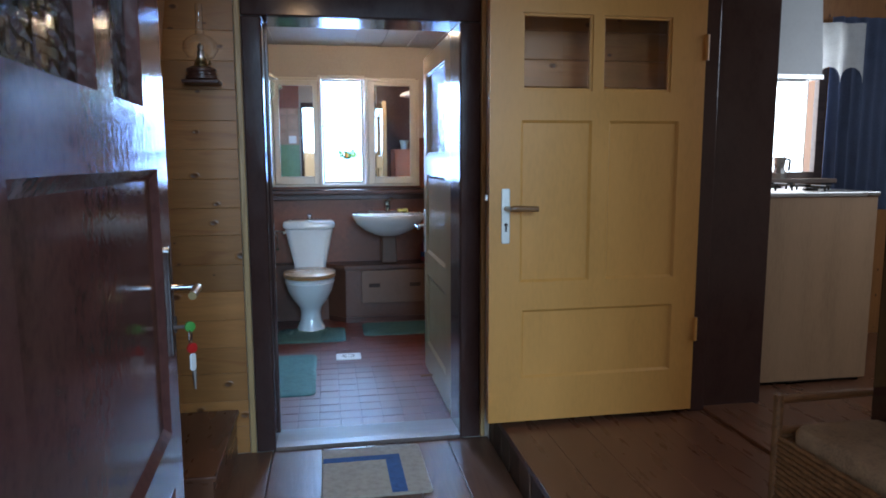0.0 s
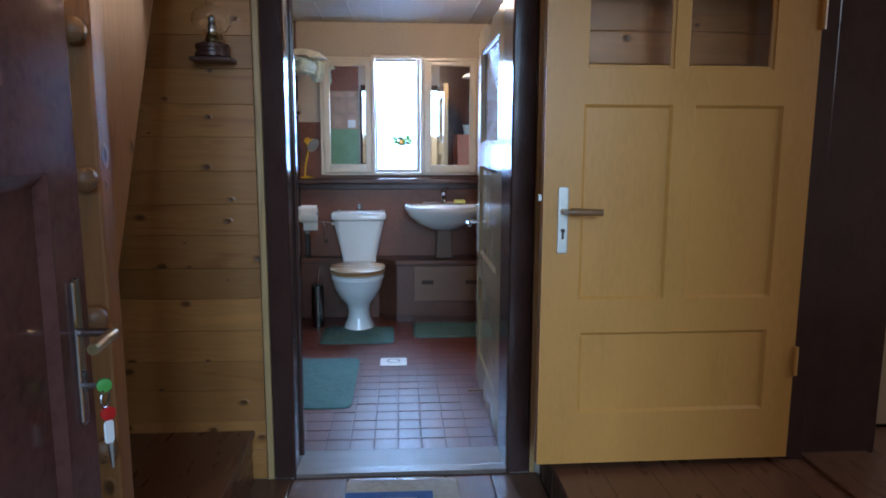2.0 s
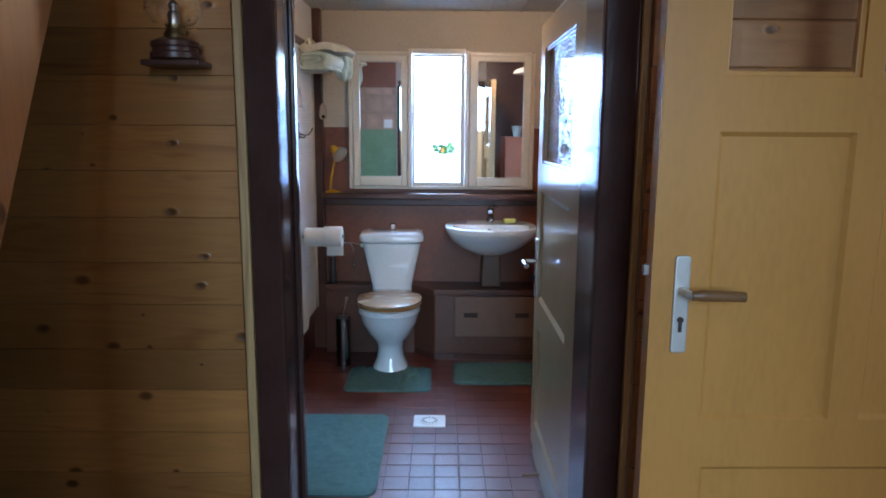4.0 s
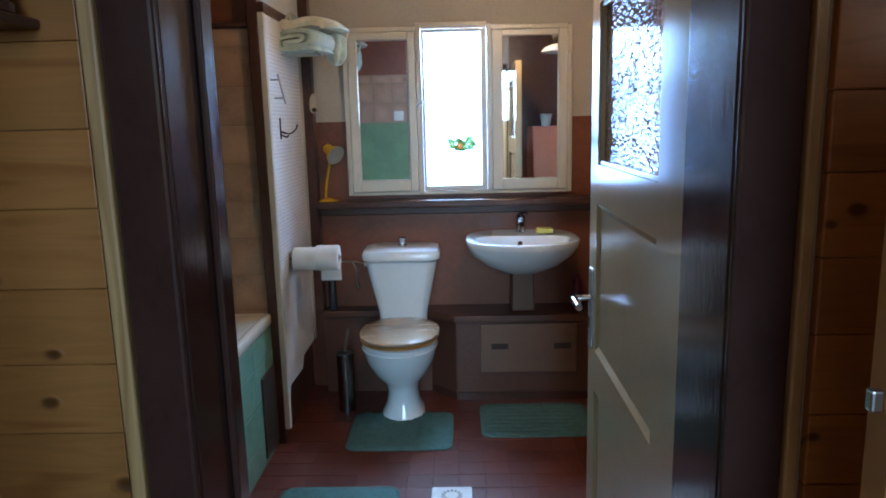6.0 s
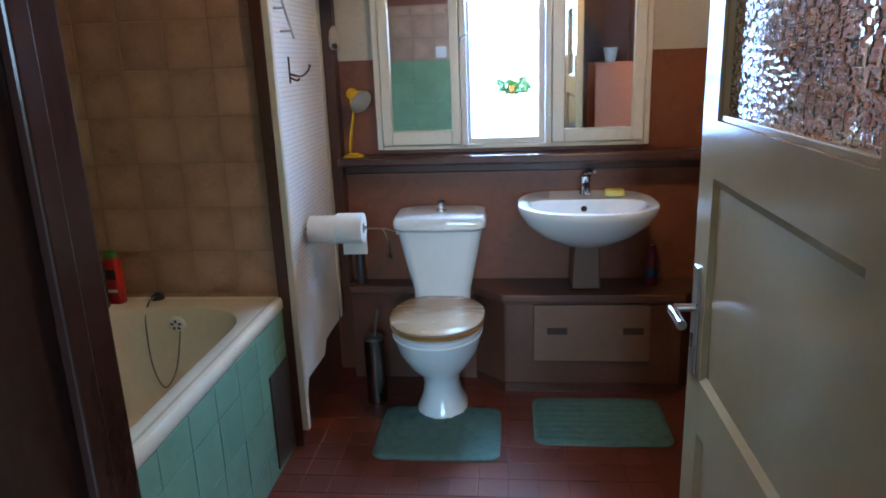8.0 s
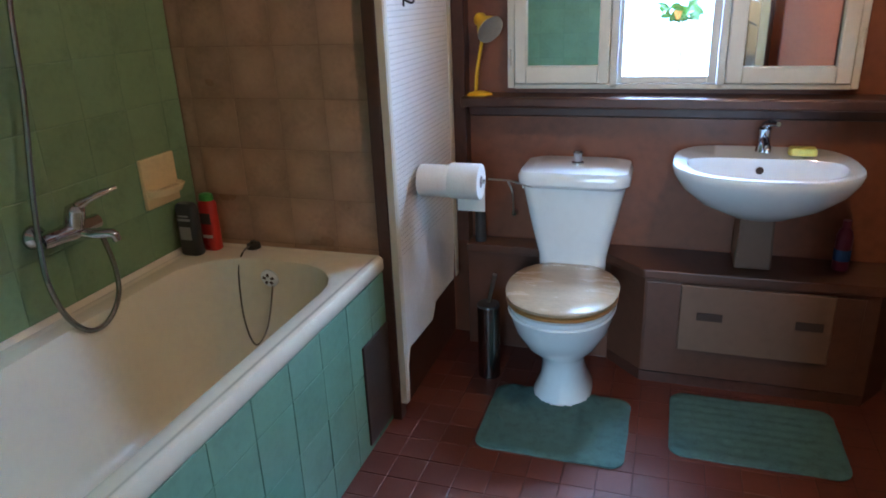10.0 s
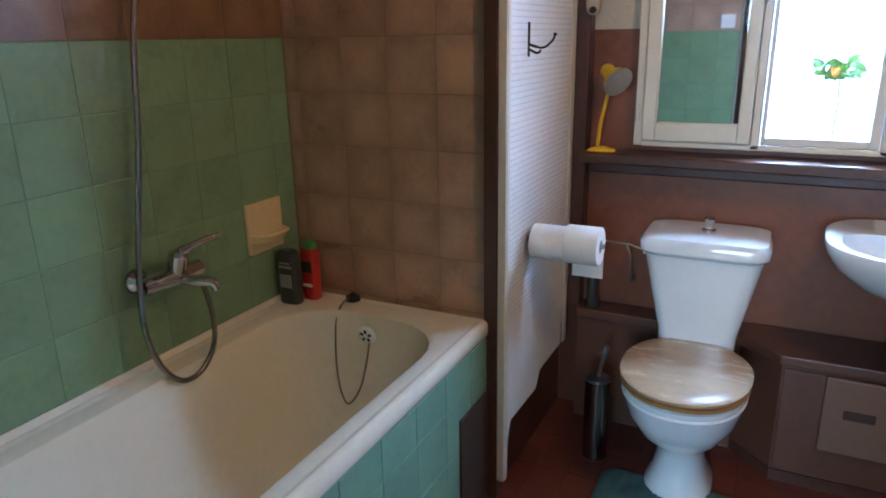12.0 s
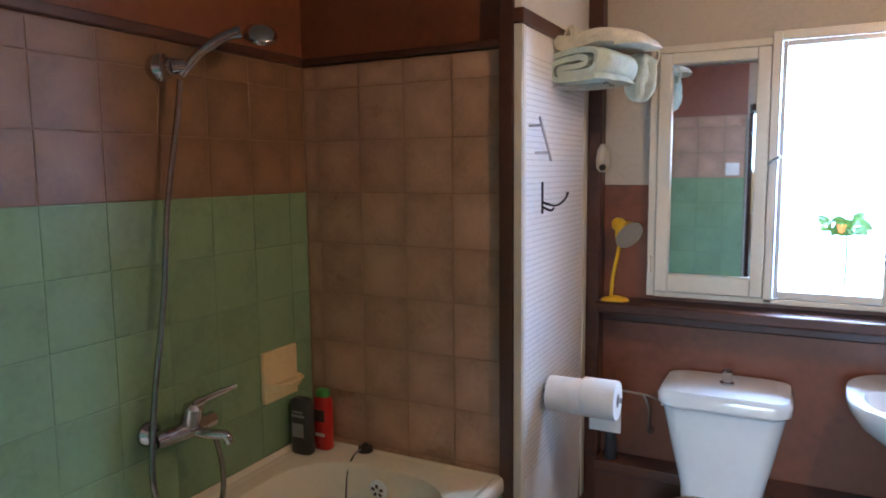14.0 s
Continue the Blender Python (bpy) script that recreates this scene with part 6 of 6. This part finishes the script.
# tall cabinet behind the door, seen in the mirror
cb = thing("tall_cabinet", "salmon-orange lacquered cabinet behind the bathroom door", "cabinet")
part("body", box(0.80, 1.085, 2.95, 3.36, 0.03, 1.36, 0.004), M["orange"], cb)
part("plinth", box(0.81, 1.08, 2.96, 3.35, 0.002, 0.03), M["dark_metal"], cb)
dr = part("door", box(0.803, 1.082, 3.361, 3.378, 0.05, 1.34, 0.003), M["orange"], cb)
part("knob", lathe([(0.006, 0), (0.012, 0.012), (0.008, 0.02)], 14, pose(0.84, 3.378, 0.8, -90)), M["chrome"], dr)
pt = thing("flower_pot", "small mint green flower pot on the orange cabinet", "pot")
part("pot", lathe([(0.032, 1.361), (0.045, 1.44), (0.048, 1.44), (0.048, 1.455), (0.042, 1.455), (0.038, 1.43)], 20, Matrix.Translation((0.92, 3.22, 0))), M["towel_green"], pt, smooth=True)

# unlit pendant by the side wall
pl = thing("pendant_lamp", "white saucer pendant lamp with a dark ball joint, unlit", "lamp")
PX, PY, PZ = 0.91, 4.05, 1.845
part("shade", lathe([(0.014, 0.055), (0.05, 0.05), (0.105, 0.028), (0.125, 0.0), (0.122, 0.0), (0.10, 0.024), (0.048, 0.045), (0.014, 0.05)], 32, Matrix.Translation((PX, PY, PZ)), caps=(False, False)), M["porcelain"], pl, smooth=True)
part("cord", tube([(PX, PY, PZ + 0.05), (PX, PY, 2.12)], 0.004, 8), M["black_plastic"], pl)
part("rose", lathe([(0.045, 2.098), (0.04, 2.118)], 20, Matrix.Translation((PX, PY, 0))), M["dark_metal"], pl, "dark ceiling rose")
part("ball_joint", lathe([(0.012, 0.055), (0.040, 0.068), (0.052, 0.098), (0.042, 0.130), (0.014, 0.146)], 24, Matrix.Translation((PX, PY, PZ))), M["dark_metal"], pl, "dark round lamp holder", smooth=True)
part("socket", lathe([(0.016, 0.01), (0.016, 0.05)], 14, Matrix.Translation((PX, PY, PZ))), M["panel_white"], pl)
# flush lamp on the bathroom ceiling, the one that is lit
bl = thing("flush_lamp", "round flush ceiling lamp with a warm bulb in the bathroom", "lamp")
BX, BY = 0.52, 4.02
part("base", lathe([(0.095, 2.085), (0.100, 2.095), (0.100, 2.1195)], 28, Matrix.Translation((BX, BY, 0))), M["panel_white"], bl, smooth=True)
part("socket", lathe([(0.020, 2.078), (0.024, 2.0845)], 16, Matrix.Translation((BX, BY, 0))), M["porcelain"], bl, smooth=True)
bulb = bpy.data.lights.new("bulb_light", "POINT")
bulb.energy, bulb.color, bulb.shadow_soft_size = 19, (1.0, 0.74, 0.47), 0.035
bo = new("bulb_light", bulb)
bo.location = (BX, BY, 2.045)

# added lamp above the walker, never in view: warm fill for the hall
hl = thing("hall_fill_lamp", "added unseen brass ceiling lamp, a warm fill for the hall", "lamp")
HX, HY = -0.05, 1.25
part("rose", lathe([(0.06, 2.195), (0.055, 2.219)], 24, Matrix.Translation((HX, HY, 0))), M["brass"], hl)
part("stem", tube([(HX, HY, 2.196), (HX, HY, 2.15)], 0.008, 10), M["brass"], hl)
part("shade", lathe([(0.03, 2.15), (0.09, 2.13), (0.12, 2.09), (0.117, 2.09), (0.086, 2.126), (0.03, 2.145)], 28, Matrix.Translation((HX, HY, 0)), caps=(False, False)), M["porcelain"], hl, smooth=True)
hbulb = bpy.data.lights.new("hall_fill_bulb", "POINT")
hbulb.energy, hbulb.color, hbulb.shadow_soft_size = 3.4, (1.0, 0.64, 0.33), 0.04
ho = new("hall_fill_bulb", hbulb)
ho.location = (HX, HY, 2.075)

# ---------------------------------------------------------------- bathroom floor tiles
f = setting("floor_bathroom", box(X0, X1, YD - 0.01, YB, -0.012, -0.0022), M["floor_grout"], "red-brown square tiled bathroom floor", "floor")
FP = 0.103
xs = [0.013 + FP * k for k in range(-12, 12)]
ys = [2.928 + FP * k for k in range(-1, 23)]
near = []
e, t = 0.0025, 0.004
shape = [[(0, 0, -t), (FP - G, 0, -t), (FP - G, FP - G, -t), (0, FP - G, -t)], [(0, 0, -0.001), (FP - G, 0, -0.001), (FP - G, FP - G, -0.001), (0, FP - G, -0.001)], [(e, e, 0), (FP - G - e, e, 0), (FP - G - e, FP - G - e, 0), (e, FP - G - e, 0)]]
tm = finish("floor_tile", rings(shape, caps=(False, True)), M["floor_tile"])
far_v, far_f = [], []
for x in xs:
    for y in ys:
        if x + FP > X1 or x < X0 - 0.04 or y + FP > YB + 0.08:
            continue
        if x < -0.66:
            continue
        ob_near = -0.62 < x < 0.70 and y < 5.05
        if ob_near and len(near) < 300:
            ob = new("tile", tm)
            ob.parent = f
            ob.location = (x, y, random.uniform(-0.0007, 0.0005))
            near.append(ob)
        else:
            k = len(far_v)
            far_v += [(x, y, -0.0005), (x + FP - G, y, -0.0005), (x + FP - G, y + FP - G, -0.0005), (x, y + FP - G, -0.0005)]
            far_f.append((k, k + 1, k + 2, k + 3))
me = bpy.data.meshes.new("floor_tiles_rest")
me.from_pydata(far_v, [], far_f)
me.materials.append(M["floor_tile"])
ob = new("floor_tiles_rest", me)
ob.parent = f
tagged(ob, kind="stuff")
